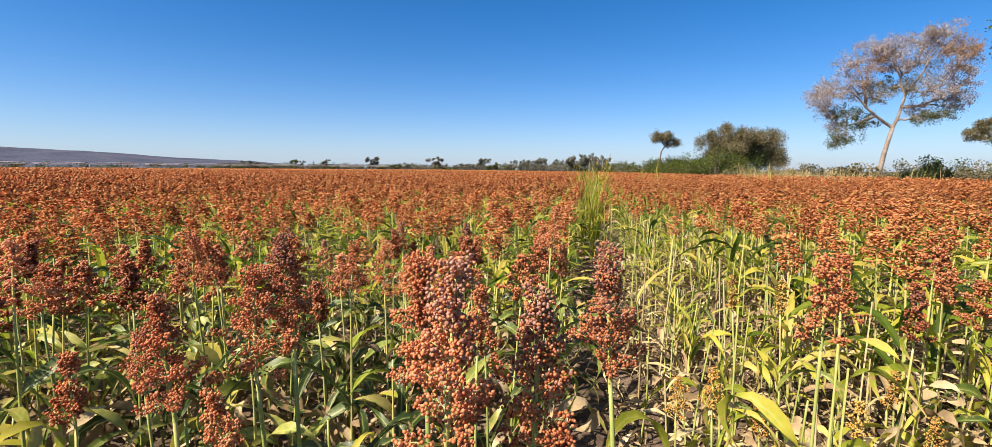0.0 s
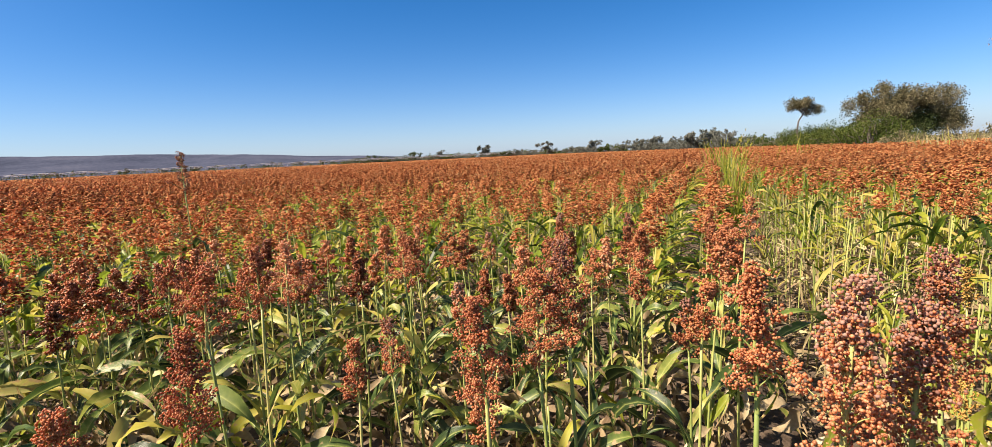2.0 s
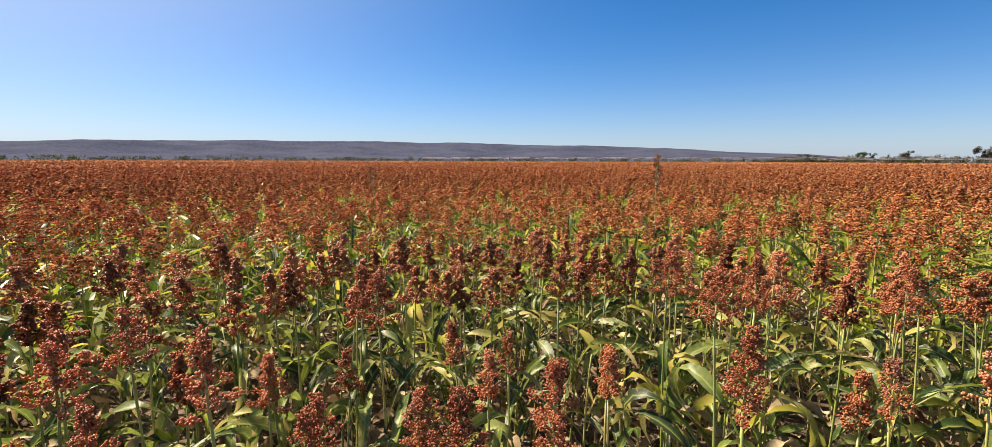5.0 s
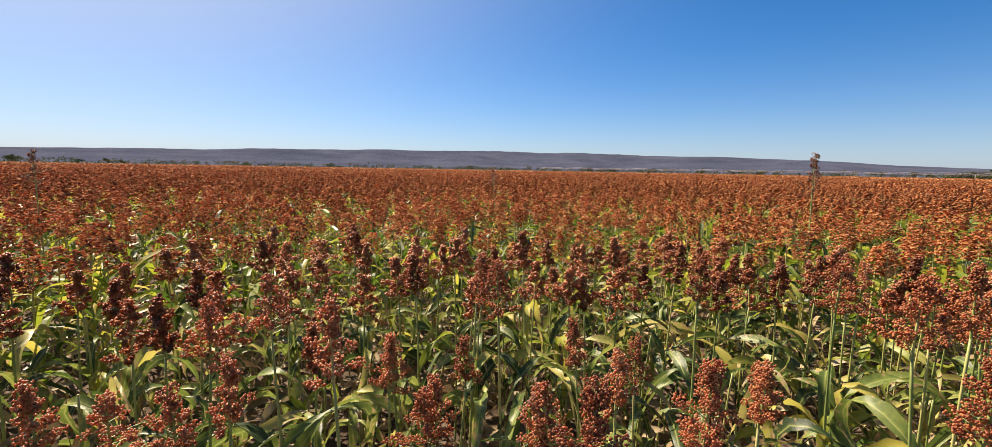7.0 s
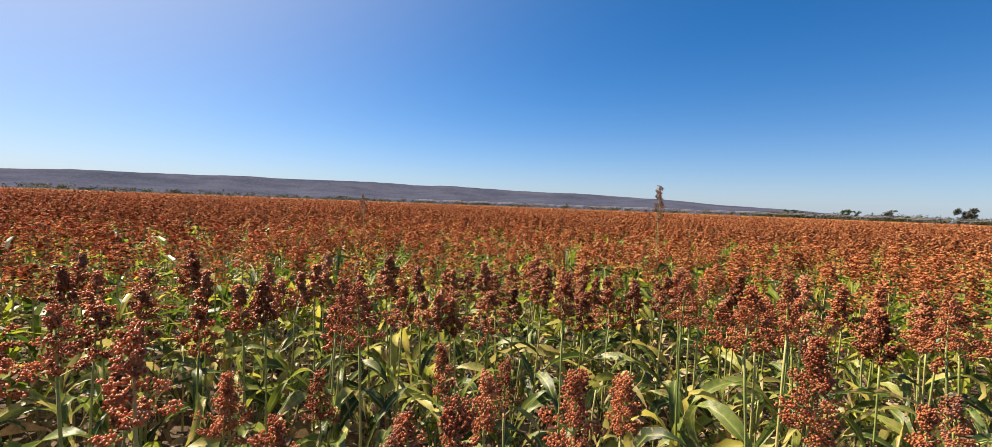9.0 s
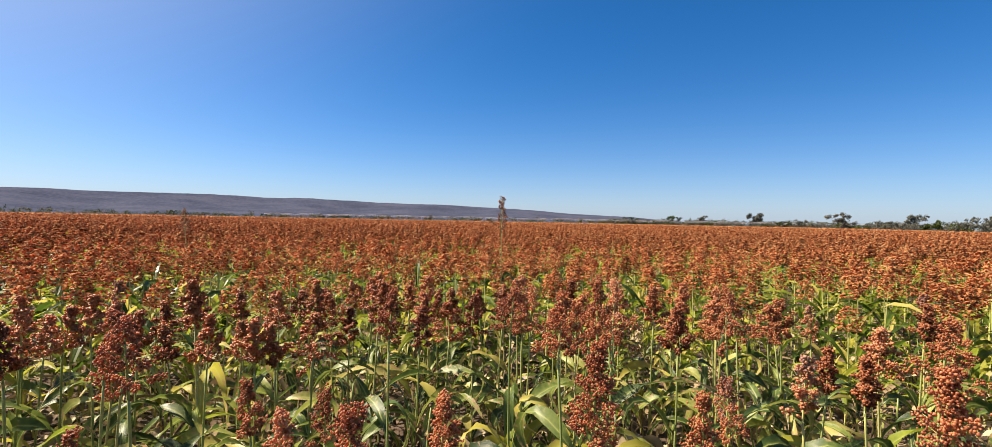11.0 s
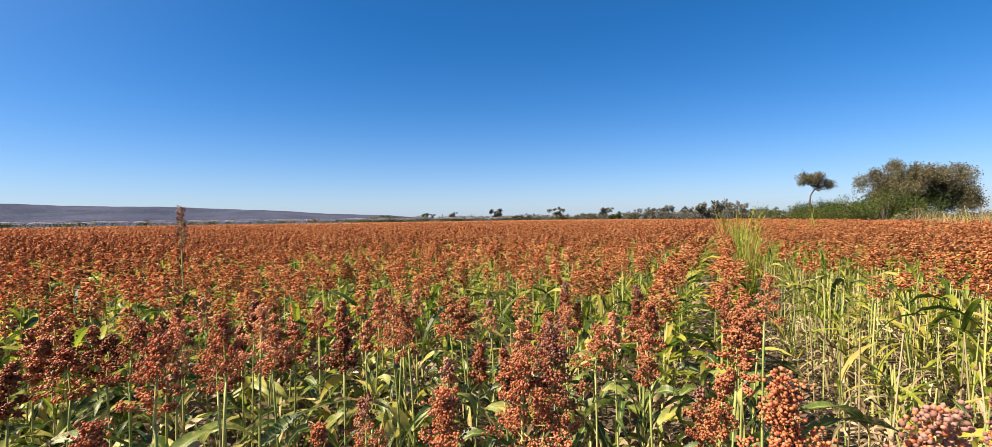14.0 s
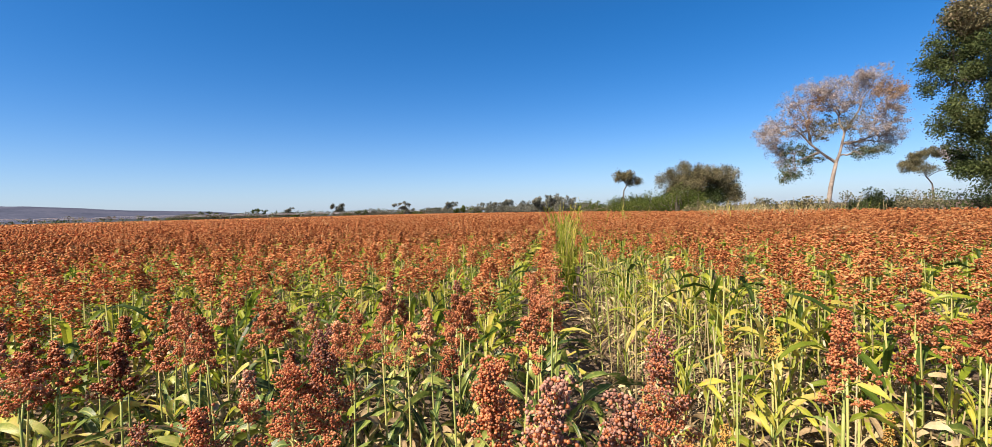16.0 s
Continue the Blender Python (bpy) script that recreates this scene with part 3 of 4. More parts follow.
def rows_of_plants(spacing, step, reach):
    k = np.arange(-int(reach / spacing) - 1, int(reach / spacing) + 2)
    U, Vv = np.meshgrid(k * spacing - 0.25, np.arange(-reach, reach, step), indexing="ij")
    U = U + rng.normal(0, 0.045, U.shape)
    Vv = Vv + rng.uniform(-0.5, 0.5, Vv.shape) * step
    P = np.stack([U.ravel() * ACROSS[0] + Vv.ravel() * ALONG[0], U.ravel() * ACROSS[1] + Vv.ravel() * ALONG[1]], 1)
    return P, U.ravel(), Vv.ravel()


def seen(P, lo=-58, hi=128):
    b = np.degrees(np.arctan2(-(P[:, 0] + 0.4), P[:, 1] + 0.1))
    return (b > lo) & (b < hi)


def inside(P):
    return P[:, 0] < field_edge(P[:, 1])


CENTRE = np.array([-0.45, -0.1])
NEAR, MID, FAR_, OUT = 3.6, 9.5, 20.0, 44.0
P, U, W = rows_of_plants(0.5, 0.165, 46)
dist = np.hypot(P[:, 0] - CENTRE[0], P[:, 1] - CENTRE[1])
strip = (U > 0.1) & (U < 1.25)
chance_ = rng.uniform(0, 1, len(P))
keep = seen(P) & inside(P) & (~strip | (chance_ < np.where(W > 5.5, 0.98, 0.85))) & ~((U > 0.05) & (U < 0.3))
INNER = 6.0
ring = keep & (dist > INNER) & (dist < MID)
left_side = -P[:, 0] > 0.84 * P[:, 1]
headless = rng.uniform(0, 1, len(P)) < np.where(strip, 0.75, np.where((U > 1.2) & (U < 2.6), 0.3, np.where((dist < 9) & (rough(P[:, 0], P[:, 1], 0.8, 1.0) > 0.25), np.where(left_side, 0.22, 0.55), np.where((dist < 10) & ~left_side, 0.22, 0.12))))
MIDKINDS = [coarse_plant(700 + i, 56, 6, 4) for i in range(14)]
MIDBARE = [coarse_plant(720 + i, 0, 9, 4, headless=True, height=1.0) for i in range(7)]
crowd("sorghum_crowd", "dense rust-headed sorghum plants in rows", P[ring & ~headless], MIDKINDS, rng, soft_grain=False)
crowd("green_sorghum_crowd", "yellow-green headless sorghum plants in a thin strip", P[ring & headless], MIDBARE, rng, (0.6, 0.98))
ring = keep & (dist > NEAR) & (dist <= INNER)
crowd("sorghum_crowd", "dense rust-headed sorghum plants in rows", P[ring & ~headless], [coarse_plant(820 + i, 130, 8, 5) for i in range(14)], rng, soft_grain=False)
crowd("green_sorghum_crowd", "yellow-green headless sorghum plants in a thin strip", P[ring & headless], MIDBARE, rng, (0.5, 0.85))
ring = keep & (dist >= MID) & (dist < FAR_)
crowd("sorghum_crowd", "rust-headed sorghum plants in rows further off", P[ring & ~headless], [coarse_plant(740 + i, 26, 3, 2, False) for i in range(12)], rng)
crowd("green_sorghum_crowd", "yellow-green headless sorghum plants in a thin strip", P[ring & headless], [coarse_plant(760 + i, 0, 7, 2, headless=True, height=0.95) for i in range(5)], rng, (0.8, 1.15))
ring = keep & (dist >= FAR_) & (dist < OUT) & (rng.uniform(0, 1, len(P)) < 0.8)
crowd("sorghum_crowd", "far rust-brown sorghum heads", P[ring & ~headless], [coarse_plant(780 + i, 7, 0, 2, False) for i in range(8)], rng)
P2 = np.stack([rng.uniform(-1, 1, 90000), rng.uniform(-1, 1, 90000)], 1) * 150
d2 = np.hypot(P2[:, 0], P2[:, 1])
ok = (d2 > OUT - 1) & (d2 < 115) & seen(P2) & inside(P2)
crowd("sorghum_crowd", "far rust-brown sorghum heads", P2[ok], [coarse_plant(800 + i, 3, 0, 2, False) for i in range(8)], rng, (0.95, 1.1))

# the crop's far rows, as clumps of heads that widen with distance
far_rows = Soup()
for r_ in np.geomspace(116, 455, 36):
    n_ = 760
    b_ = np.radians(np.linspace(-58, 128, n_) + rng.uniform(-0.1, 0.1, n_))
    q = r_ * rng.uniform(0.985, 1.015, n_)
    c = np.stack([-q * np.sin(b_), q * np.cos(b_), rng.uniform(0.98, 1.12, n_)], 1)
    c = c[c[:, 0] < field_edge(c[:, 1])]
    w_ = 0.0022 * r_ * rng.uniform(0.6, 1.3, len(c))
    beads(far_rows, c, np.stack([w_, w_, rng.uniform(0.1, 0.2, len(c))], 1), TET_V, TET_F, 0, rng, 0.35)
tagged(new("sorghum_crowd", soup_mesh("sorghum_crowd", far_rows, CROWD_MATS)), "farthest rust-brown rows of the sorghum field", "sorghum plants", kind="stuff")

behind = ~seen(P) & (dist > 1.6) & (dist < 8) & ((U < 0.1) | (U > 1.2))
crowd("sorghum_crowd", "rust-headed sorghum plants in rows further off", P[behind], [coarse_plant(740 + i, 7, 3, 2, True) for i in range(6)], rng)

# ---- plants beside the walk, one by one: x, y, height of the tip, kind ----
BESIDE = [(-0.07, 0.53, 1.50, "mauve"), (0.04, 0.60, 1.45, "mauve"), (0.19, 0.82, 1.47, "mauve"), (-0.42, 0.96, 1.47, "mauve"), (-0.06, 1.42, 1.26, "red"), (-0.58, 0.82, 1.38, "red"), (-0.11, 0.70, 1.47, "red"),
          (-0.49, 0.93, 1.41, "red"), (-0.21, 1.85, 1.25, "red"), (-1.08, 0.60, 1.37, "red"), (-1.27, 0.21, 1.31, "red"), (-1.24, -0.04, 1.31, "red"), (-1.76, -0.44, 1.33, "red"), (-2.28, -0.65, 1.29, "red"), (-2.18, -0.80, 1.24, "red")]
BESIDE += [(-1.67, 1.72, 1.25, "red"), (-0.59, 1.91, 1.31, "red"), (0.24, 2.16, 1.43, "red"), (-0.41, 2.13, 1.22, "red"), (-1.27, 2.14, 1.29, "red"), (-1.78, 2.42, 1.23, "red"), (1.06, 1.45, 1.35, "red"),
           (0.78, 1.13, 1.40, "red"), (1.85, 2.02, 1.28, "red"), (2.29, 2.25, 1.10, "red"), (-0.56, 2.35, 1.25, "red"), (-2.05, 1.58, 1.27, "red"), (-2.13, 1.96, 1.12, "red"), (-3.16, 1.92, 1.21, "red"), (-2.21, 0.11, 1.32, "red")]
BESIDE += [(-2.07, 0.85, 1.34, "red"), (-2.02, 1.61, 1.28, "red"), (-1.46, 1.27, 1.40, "red"), (-1.26, 1.96, 1.33, "red"), (-2.97, 0.48, 1.31, "red"), (-3.22, 0.77, 1.06, "red"), (-1.52, 1.48, 1.38, "red"), (-2.50, 0.11, 1.29, "red"),
           (-2.70, 1.24, 1.27, "red"), (-1.89, 1.31, 1.34, "red"), (-3.15, 1.50, 1.23, "red"), (-2.96, 1.22, 1.10, "red"), (-1.53, 2.63, 1.15, "red"), (-1.65, 1.43, 1.30, "red"), (-1.91, 2.19, 1.15, "red"), (-1.48, 2.53, 1.20, "red")]
BESIDE += [(-2.02, 2.15, 1.14, "red"), (-1.46, 1.03, 1.38, "red"), (0.77, 1.96, 0.74, "young"), (0.81, 1.73, 0.87, "young"), (1.15, 2.31, 1.11, "young"), (1.44, 1.82, 0.71, "young"), (1.63, 1.71, 0.71, "young"), (1.78, 2.10, 0.72, "young"), (1.50, 2.50, 1.04, "young")]
rng = np.random.default_rng(21)
for x, y, top, kind_ in BESIDE:
    d_ = math.hypot(x - CENTRE[0], y - CENTRE[1])
    sorghum(rng, x, y, top, kind_, 2 if d_ < 1.15 else int(d_ < 2.5), pale=x > 0.3, leaves=9, big=1.05 if kind_ != "young" else 1.0, head_here=True)
spots = np.array([(x, y) for x, y, top, kind_ in BESIDE])
count = 0
for i in np.where(seen(P) & inside(P) & (dist <= NEAR) & (dist > 1.15))[0]:
    apart = np.hypot(spots[:, 0] - P[i, 0], spots[:, 1] - P[i, 1]).min()
    if 0.08 < U[i] < 0.32 or apart < 0.16 or (0.32 <= U[i] < 0.5 and rng.uniform() < 0.3) or count >= 262:
        continue
    few = np.interp(dist[i], [1.15, 2.2, 3.2], [0.25, 0.55, 0.9] if P[i, 1] > -0.4 * P[i, 0] else [0.72, 0.88, 0.97])
    if strip[i]:
        if rng.uniform() < 0.3:
            continue
        look_ = rng.choice(["bare", "bare", "young"])
        top = rng.uniform(0.4, 0.8)
    elif rng.uniform() < few:
        look_ = rng.choice(["red"] * 11 + ["mauve"])
        top = rng.uniform(1.08, 1.26) if dist[i] > 2 else rng.uniform(1.0, 1.16)
    else:
        look_ = "bare"
        top = rng.uniform(0.55, 0.85)
    count += 1
    sorghum(rng, P[i, 0], P[i, 1], top, look_, dist[i] < 1.9, pale=U[i] > 0.1, leaves=7 if strip[i] else 10)


# the few plants that tower over the crop
M_HUSK = material("dark_loose_husk", [(0.2, (0.1, 0.04, 0.026)), (0.5, (0.23, 0.095, 0.052)), (0.8, (0.38, 0.18, 0.1))], 0.7, 3, 120, "both", 0.4, 0, spec=0.2, grain=0.3)
LOOSE = [head_mesh(650 + i, 0.31, 0.085, 22, 34, 0.0, "fine", M_HUSK) for i in range(2)]
for k, (x, y, top) in enumerate([(-3.238, 2.763, 1.835), (-7.02, 1.53, 1.70), (-5.3, -2.74, 1.76)]):
    thing = sorghum(rng, x, y, top - 0.25, "bare", True, leaves=5, head_here=True)
    tagged(thing, "tall sorghum plant with a loose brown head standing above the crop")
    thing.children[0].scale = (0.5, 0.5, thing.children[0].scale[2])
    part("panicle", LOOSE[k % 2], thing, pose(0, 0, top - 0.31))


# ---- trees ----
def leaf_cloud(soup, rng, centres, count, spread, size, mat):
    """Small leaf quads strewn round twig ends."""
    off = rng.normal(0, 1, (count, 3))
    off *= rng.uniform(0, 1, (count, 1)) ** 0.5 / np.linalg.norm(off, axis=1, keepdims=True)
    c = centres[rng.integers(0, len(centres), count)] + off * spread * 1.7
    n = rng.normal(0, 1, (count, 3)) + [0, 0, 0.6]
    n /= np.linalg.norm(n, axis=1, keepdims=True)
    t = np.cross(n, rng.normal(0, 1, (count, 3)))
    t /= np.linalg.norm(t, axis=1, keepdims=True)
    b = np.cross(n, t)
    L = size * rng.uniform(0.6, 1.3, (count, 1))
    w = L * rng.uniform(0.4, 0.65, (count, 1))
    v = np.stack([c - t * L, c + b * w, c + t * L, c - b * w], 1).reshape(-1, 3)
    k = (np.arange(count) * 4)[:, None]
    soup.add(v, np.concatenate([k + [0, 1, 2], k + [0, 2, 3]]), mat)


def wander(rng, a, b, k=6, amount=0.12):
    a, b = np.asarray(a, float), np.asarray(b, float)
    q = np.linspace(0, 1, k)[:, None]
    L = np.linalg.norm(b - a)
    off = np.cumsum(rng.normal(0, 1, (k, 3)), 0) * L * amount / k
    off -= off[-1:] * q + off[:1] * (1 - q)
    sag = np.sin(q * math.pi) * L * 0.08
    return a * (1 - q) + b * q + off + np.concatenate([0 * q, 0 * q, sag], 1)


def tree(name, label, x, y, axis, trunk, lobes, leaf_mats, leaf_size, per_twig, twigs_each, trunk_r, seed, bark=M_WOOD, spread=None, sink=0.3, fine=True, limbs=()):
    """trunk: points in the picture plane of the tree (sideways, up). lobes: sideways, up, depth, radius, height radius, leaf slot, leaf share. limbs: main limbs drawn out, as points (sideways, up, depth)."""
    rng = np.random.default_rng(seed)
    thing = new(name)
    thing.matrix_basis = pose(x, y, 0)
    tagged(thing, label, "tree")
    side = np.array([axis[0], axis[1], 0.0])
    back = np.array([-axis[1], axis[0], 0.0])
    up_ = np.array([0, 0, 1.0])
    place = lambda s, h, d=0.0: side * s + up_ * h + back * d
    wood, cloud = Soup(), Soup()
    tp = np.array([place(s, h) for s, h in trunk])
    tp[0, 2] -= sink
    tr = np.linspace(trunk_r, trunk_r * 0.62, len(tp))
    tr[0] *= 1.35
    wood.add(*tube(tp, tr, 9))
    # limbs leave the nearest wood that already stands, and carry on from there to the heart of each lobe
    top_ = tp[-1]
    nodes = [(q, g, 0.55 * i) for i, (q, g) in enumerate(zip(tp, tr)) if i >= (len(tp) - 1) * (0.95 if limbs else 0.55)]
    for line_ in limbs:
        q = np.array([place(*w) for w in line_])
        fat = np.linspace(trunk_r * 0.56, trunk_r * 0.22, len(q))
        wood.add(*tube(q, fat, 7))
        far_ = np.cumsum(np.concatenate([[0], np.linalg.norm(np.diff(q, axis=0), axis=1)]))
        nodes += [(q[i] * (1 - w) + q[i + 1] * w, fat[i], far_[i]) for i in range(len(q) - 1) for w in (0.35, 0.7, 1.0)]
    for s, h, d, r, rh, mat, share in sorted(lobes, key=lambda w: np.linalg.norm(place(w[0], w[1], w[2]) - top_)):
        c = place(s, h, d)
        goal = c - up_ * rh * 0.3
        cost = [np.linalg.norm(goal - q) + 0.3 * run_ + (3.0 if q[2] > goal[2] + 0.3 else 0) for q, g, run_ in nodes]
        st, g0, run0 = nodes[int(np.argmin(cost))]
        p = wander(rng, st, goal, 8, 0.5)
        lr = min(g0 * 0.72, trunk_r * 0.5)
        wide_ = np.linspace(lr, max(lr * 0.5, trunk_r * 0.1), 8)
        wood.add(*tube(p, wide_, 6))
        step_ = np.linalg.norm(goal - st) / 7
        nodes += [(p[i], wide_[i], run0 + step_ * i) for i in range(2, 7)]
        lr = trunk_r * 0.36
        ends = []
        for k in range(twigs_each):
            u_ = rng.normal(0, 1, 3)
            u_ /= np.linalg.norm(u_)
            u_ *= rng.uniform(0.55, 1.0) ** 0.5
            e_ = c + side * u_[0] * r + back * u_[1] * r + up_ * u_[2] * rh
            j = rng.integers(3, 8)
            q = wander(rng, p[j], e_, 5, 0.35)
            wood.add(*tube(q, np.linspace(lr * 0.28, lr * 0.07, 5), 4))
            ends += [q[2], q[3], q[4], q[4]]
            for w in range(2 if fine else 0):
                g = wander(rng, q[rng.integers(2, 4)], e_ + rng.normal(0, 1, 3) * r * 0.17, 4, 0.3)
                wood.add(*tube(g, np.linspace(lr * 0.13, lr * 0.05, 4), 3))
                ends += [g[2], g[3]]
        leaf_cloud(cloud, rng, np.array(ends), int(per_twig * twigs_each * share), spread or leaf_size * 1.6, leaf_size, mat)
    part("trunk", soup_mesh("trunk", wood, [bark]), thing)
    part("crown", soup_mesh("crown", cloud, leaf_mats, False), thing)
    return thing


def shrub(name, label, x, y, w, h, mats, leaf, count, seed, category="shrub"):
    rng = np.random.default_rng(seed)
    thing = new(name)
    thing.matrix_basis = pose(x, y, 0)
    tagged(thing, label, category)
    wood, cloud = Soup(), Soup()
    ends = []
    for k in range(14):
        a_ = rng.uniform(0, 6.28)
        r = w * 0.5 * math.sqrt(rng.uniform(0, 1))
        z = h * rng.uniform(0.45, 1.0) * (1 - 0.35 * (r / (w * 0.5)) ** 2)
        p = wander(rng, (r * 0.25 * math.cos(a_), r * 0.25 * math.sin(a_), -0.1), (r * math.cos(a_), r * math.sin(a_), z * 0.9), 5, 0.3)
        wood.add(*tube(p, np.linspace(0.06, 0.015, 5) * h / 2.5, 4))
        ends += [p[2], p[3], p[4], p[4]]
    leaf_cloud(cloud, rng, np.array(ends), count, np.array([w * 0.1, w * 0.1, h * 0.11]), leaf, 0)
    part("stem", soup_mesh("stem", wood, [M_WOOD]), thing)
    part("crown", soup_mesh("crown", cloud, mats, False), thing)
    return thing


LEAFMATS = [M_TWIG, M_OLIVE, M_GREEN, M_FRESH, M_RUST]

# the tall half-bare tree at the field's border
tree("bare_tree", "tall pale-barked tree, half bare, with rust and olive leaves", 27.8, 35.3, (0.786, -0.618),
     [(-0.1, 0), (-0.08, 0.73), (0.0, 1.8), (0.14, 2.9), (0.3, 3.8), (0.48, 4.7)],
     [(-3.9, 6.8, -0.6, 1.0, 0.55, 0, 0.7), (-3.3, 8.1, 0.6, 1.2, 0.75, 0, 0.8), (-2.2, 9.2, -0.8, 1.3, 0.85, 0, 0.8), (-0.9, 9.8, 0.8, 1.2, 0.75, 4, 1.2), (-1.2, 8.3, -1.2, 1.3, 0.85, 4, 1.0),
      (0.2, 10.3, -0.6, 1.2, 0.7, 0, 0.8), (1.5, 10.75, 0.6, 1.3, 0.65, 0, 0.9), (2.8, 10.95, -0.4, 1.2, 0.55, 0, 0.9), (3.75, 10.0, 0.4, 1.0, 0.75, 4, 1.1), (3.5, 9.2, -1.2, 1.2, 0.85, 4, 0.8),
      (2.0, 9.4, 1.0, 1.2, 0.85, 0, 0.7), (3.8, 7.6, -0.2, 1.0, 0.95, 0, 0.7), (3.2, 6.3, 0.8, 1.2, 0.75, 0, 0.6), (2.1, 5.2, -0.6, 0.7, 0.5, 2, 0.7), (0.3, 7.9, 1.4, 1.2, 0.85, 1, 0.8),
      (-0.4, 7.0, -1.2, 1.1, 0.75, 1, 0.8), (-2.3, 5.9, 0.2, 1.2, 0.75, 2, 1.1), (-2.2, 4.4, -0.4, 1.1, 0.7, 2, 0.7), (-1.1, 5.3, 0.7, 0.9, 0.55, 2, 0.8), (-3.0, 5.0, 0.5, 0.8, 0.5, 0, 0.5),
      (1.0, 9.1, -0.8, 1.2, 0.8, 0, 0.5), (2.8, 8.1, 0.9, 1.1, 0.8, 0, 0.5), (0.1, 9.2, 0.5, 1.1, 0.8, 4, 0.7), (-1.9, 7.4, 0.7, 1.2, 0.7, 0, 0.5), (-3.0, 7.3, -0.4, 1.1, 0.6, 0, 0.5), (1.6, 7.3, -0.9, 1.0, 0.8, 1, 0.5), (2.6, 10.3, 0.2, 1.2, 0.8, 0, 0.6), (-4.4, 7.6, 0.2, 0.9, 0.6, 0, 0.6), (-1.0, 10.5, -0.3, 1.1, 0.6, 0, 0.7), (4.1, 8.9, 0.3, 0.8, 0.8, 0, 0.6),
      (2.6, 7.1, -0.8, 1.1, 0.75, 0, 0.7), (3.9, 6.5, 0.2, 0.9, 0.65, 0, 0.7), (1.7, 6.0, 0.5, 0.8, 0.55, 0, 0.5), (-3.4, 6.0, -0.2, 0.9, 0.55, 0, 0.6), (-2.7, 3.8, 0.3, 0.8, 0.45, 2, 0.6), (3.0, 5.4, -0.3, 0.7, 0.5, 2, 0.5)],
     LEAFMATS, 0.052, 70, 24, 0.2, 901, bark=M_BARK, spread=0.14,
     limbs=[[(0.48, 4.7), (-0.1, 5.2), (-0.52, 5.6), (-1.14, 6.25), (-1.65, 7.0), (-2.1, 7.5), (-3.0, 7.4)], [(-1.14, 6.25), (-1.25, 7.3, 0.3), (-1.5, 8.4, 0.2), (-2.0, 9.5, -0.2)],
            [(0.48, 4.7), (0.72, 5.4), (0.86, 6.1), (1.03, 7.0), (1.5, 7.8), (1.9, 8.5), (2.1, 9.3), (2.6, 10.0)], [(1.03, 7.0), (0.75, 7.6, 0.3), (0.66, 8.3, 0.5), (0.1, 9.5, 0.4)],
            [(0.86, 6.1), (1.8, 6.2, 0.3), (2.9, 6.6, 0.4)], [(-0.52, 5.6), (-1.3, 5.3, 0.2), (-2.2, 5.0, 0.1)]])

# the round olive tree and the slim tree beside it
tree("olive_tree", "broad rounded olive-brown tree at the field's border", 35.6, 71.6, (0.895, -0.445),
     [(-0.15, 0), (-0.15, 1.0), (-0.22, 2.31), (-0.2, 3.42), (-0.08, 4.34)],
     [(-4.04, 5.32, 0, 2.09, 1.87, 1, 1.2), (-0.88, 6.71, 1, 2.20, 1.67, 1, 1.5), (1.21, 5.90, -1, 2.25, 1.96, 1, 1.5), (3.92, 5.39, 0.5, 1.90, 2.15, 1, 1.0), (-1.55, 3.88, -0.5, 2.52, 1.66, 1, 1.3), (4.80, 3.40, 0, 1.25, 1.25, 1, 0.6), (1.80, 2.95, 0, 2.11, 1.27, 2, 1.2)],
     LEAFMATS, 0.1, 400, 20, 0.3, 902, spread=0.5)
tree("slim_tree", "slim tree with a small flat olive crown", 29.2, 85.0, (0.945, -0.325),
     [(-0.27, 0), (-0.4, 1.2), (-0.68, 3.13), (-0.54, 4.77), (-0.05, 5.64)],
     [(-1.16, 7.28, 0, 1.25, 0.76, 1, 1), (1.16, 6.53, 0.6, 1.24, 0.87, 1, 1), (-0.13, 7.56, -0.5, 1.24, 0.65, 1, 1)],
     LEAFMATS, 0.1, 170, 14, 0.16, 903, spread=0.34)
# the big dense tree at the far end of the border and the umbrella tree behind it
tree("dense_tree", "huge dense dark-green tree at the field's border", 44.5, 36.0, (0.63, -0.777),
     [(-0.77, 0), (-0.77, 2.34), (-0.84, 5.43), (-0.71, 8.48)],
     [(-4.15, 12.30, 0, 1.80, 2.43, 2, 1.3), (-4.02, 15.72, 1, 1.81, 2.18, 2, 1.3), (-2.56, 17.19, -1, 1.66, 2.05, 1, 1.3), (-3.70, 8.33, -1, 1.55, 2.12, 2, 1.3), (-2.42, 5.07, 0, 1.70, 2.11, 2, 1.3),
      (-0.43, 19.03, 0, 2.08, 2.25, 1, 1.3), (-0.08, 14.86, 2, 2.14, 3.10, 2, 1.3), (1.54, 15.64, -1, 1.58, 2.37, 2, 1.2), (1.91, 10.96, 0, 1.60, 2.66, 2, 1.2), (-0.42, 9.67, -2, 2.02, 2.44, 2, 1.3),
      (1.27, 6.19, 0, 1.64, 2.22, 2, 1.2), (-1.45, 12.86, -2, 1.75, 2.48, 2, 1.3), (-0.76, 3.09, -1, 2.10, 1.52, 2, 1.3)],
     LEAFMATS, 0.1, 480, 14, 0.45, 904, spread=0.5)
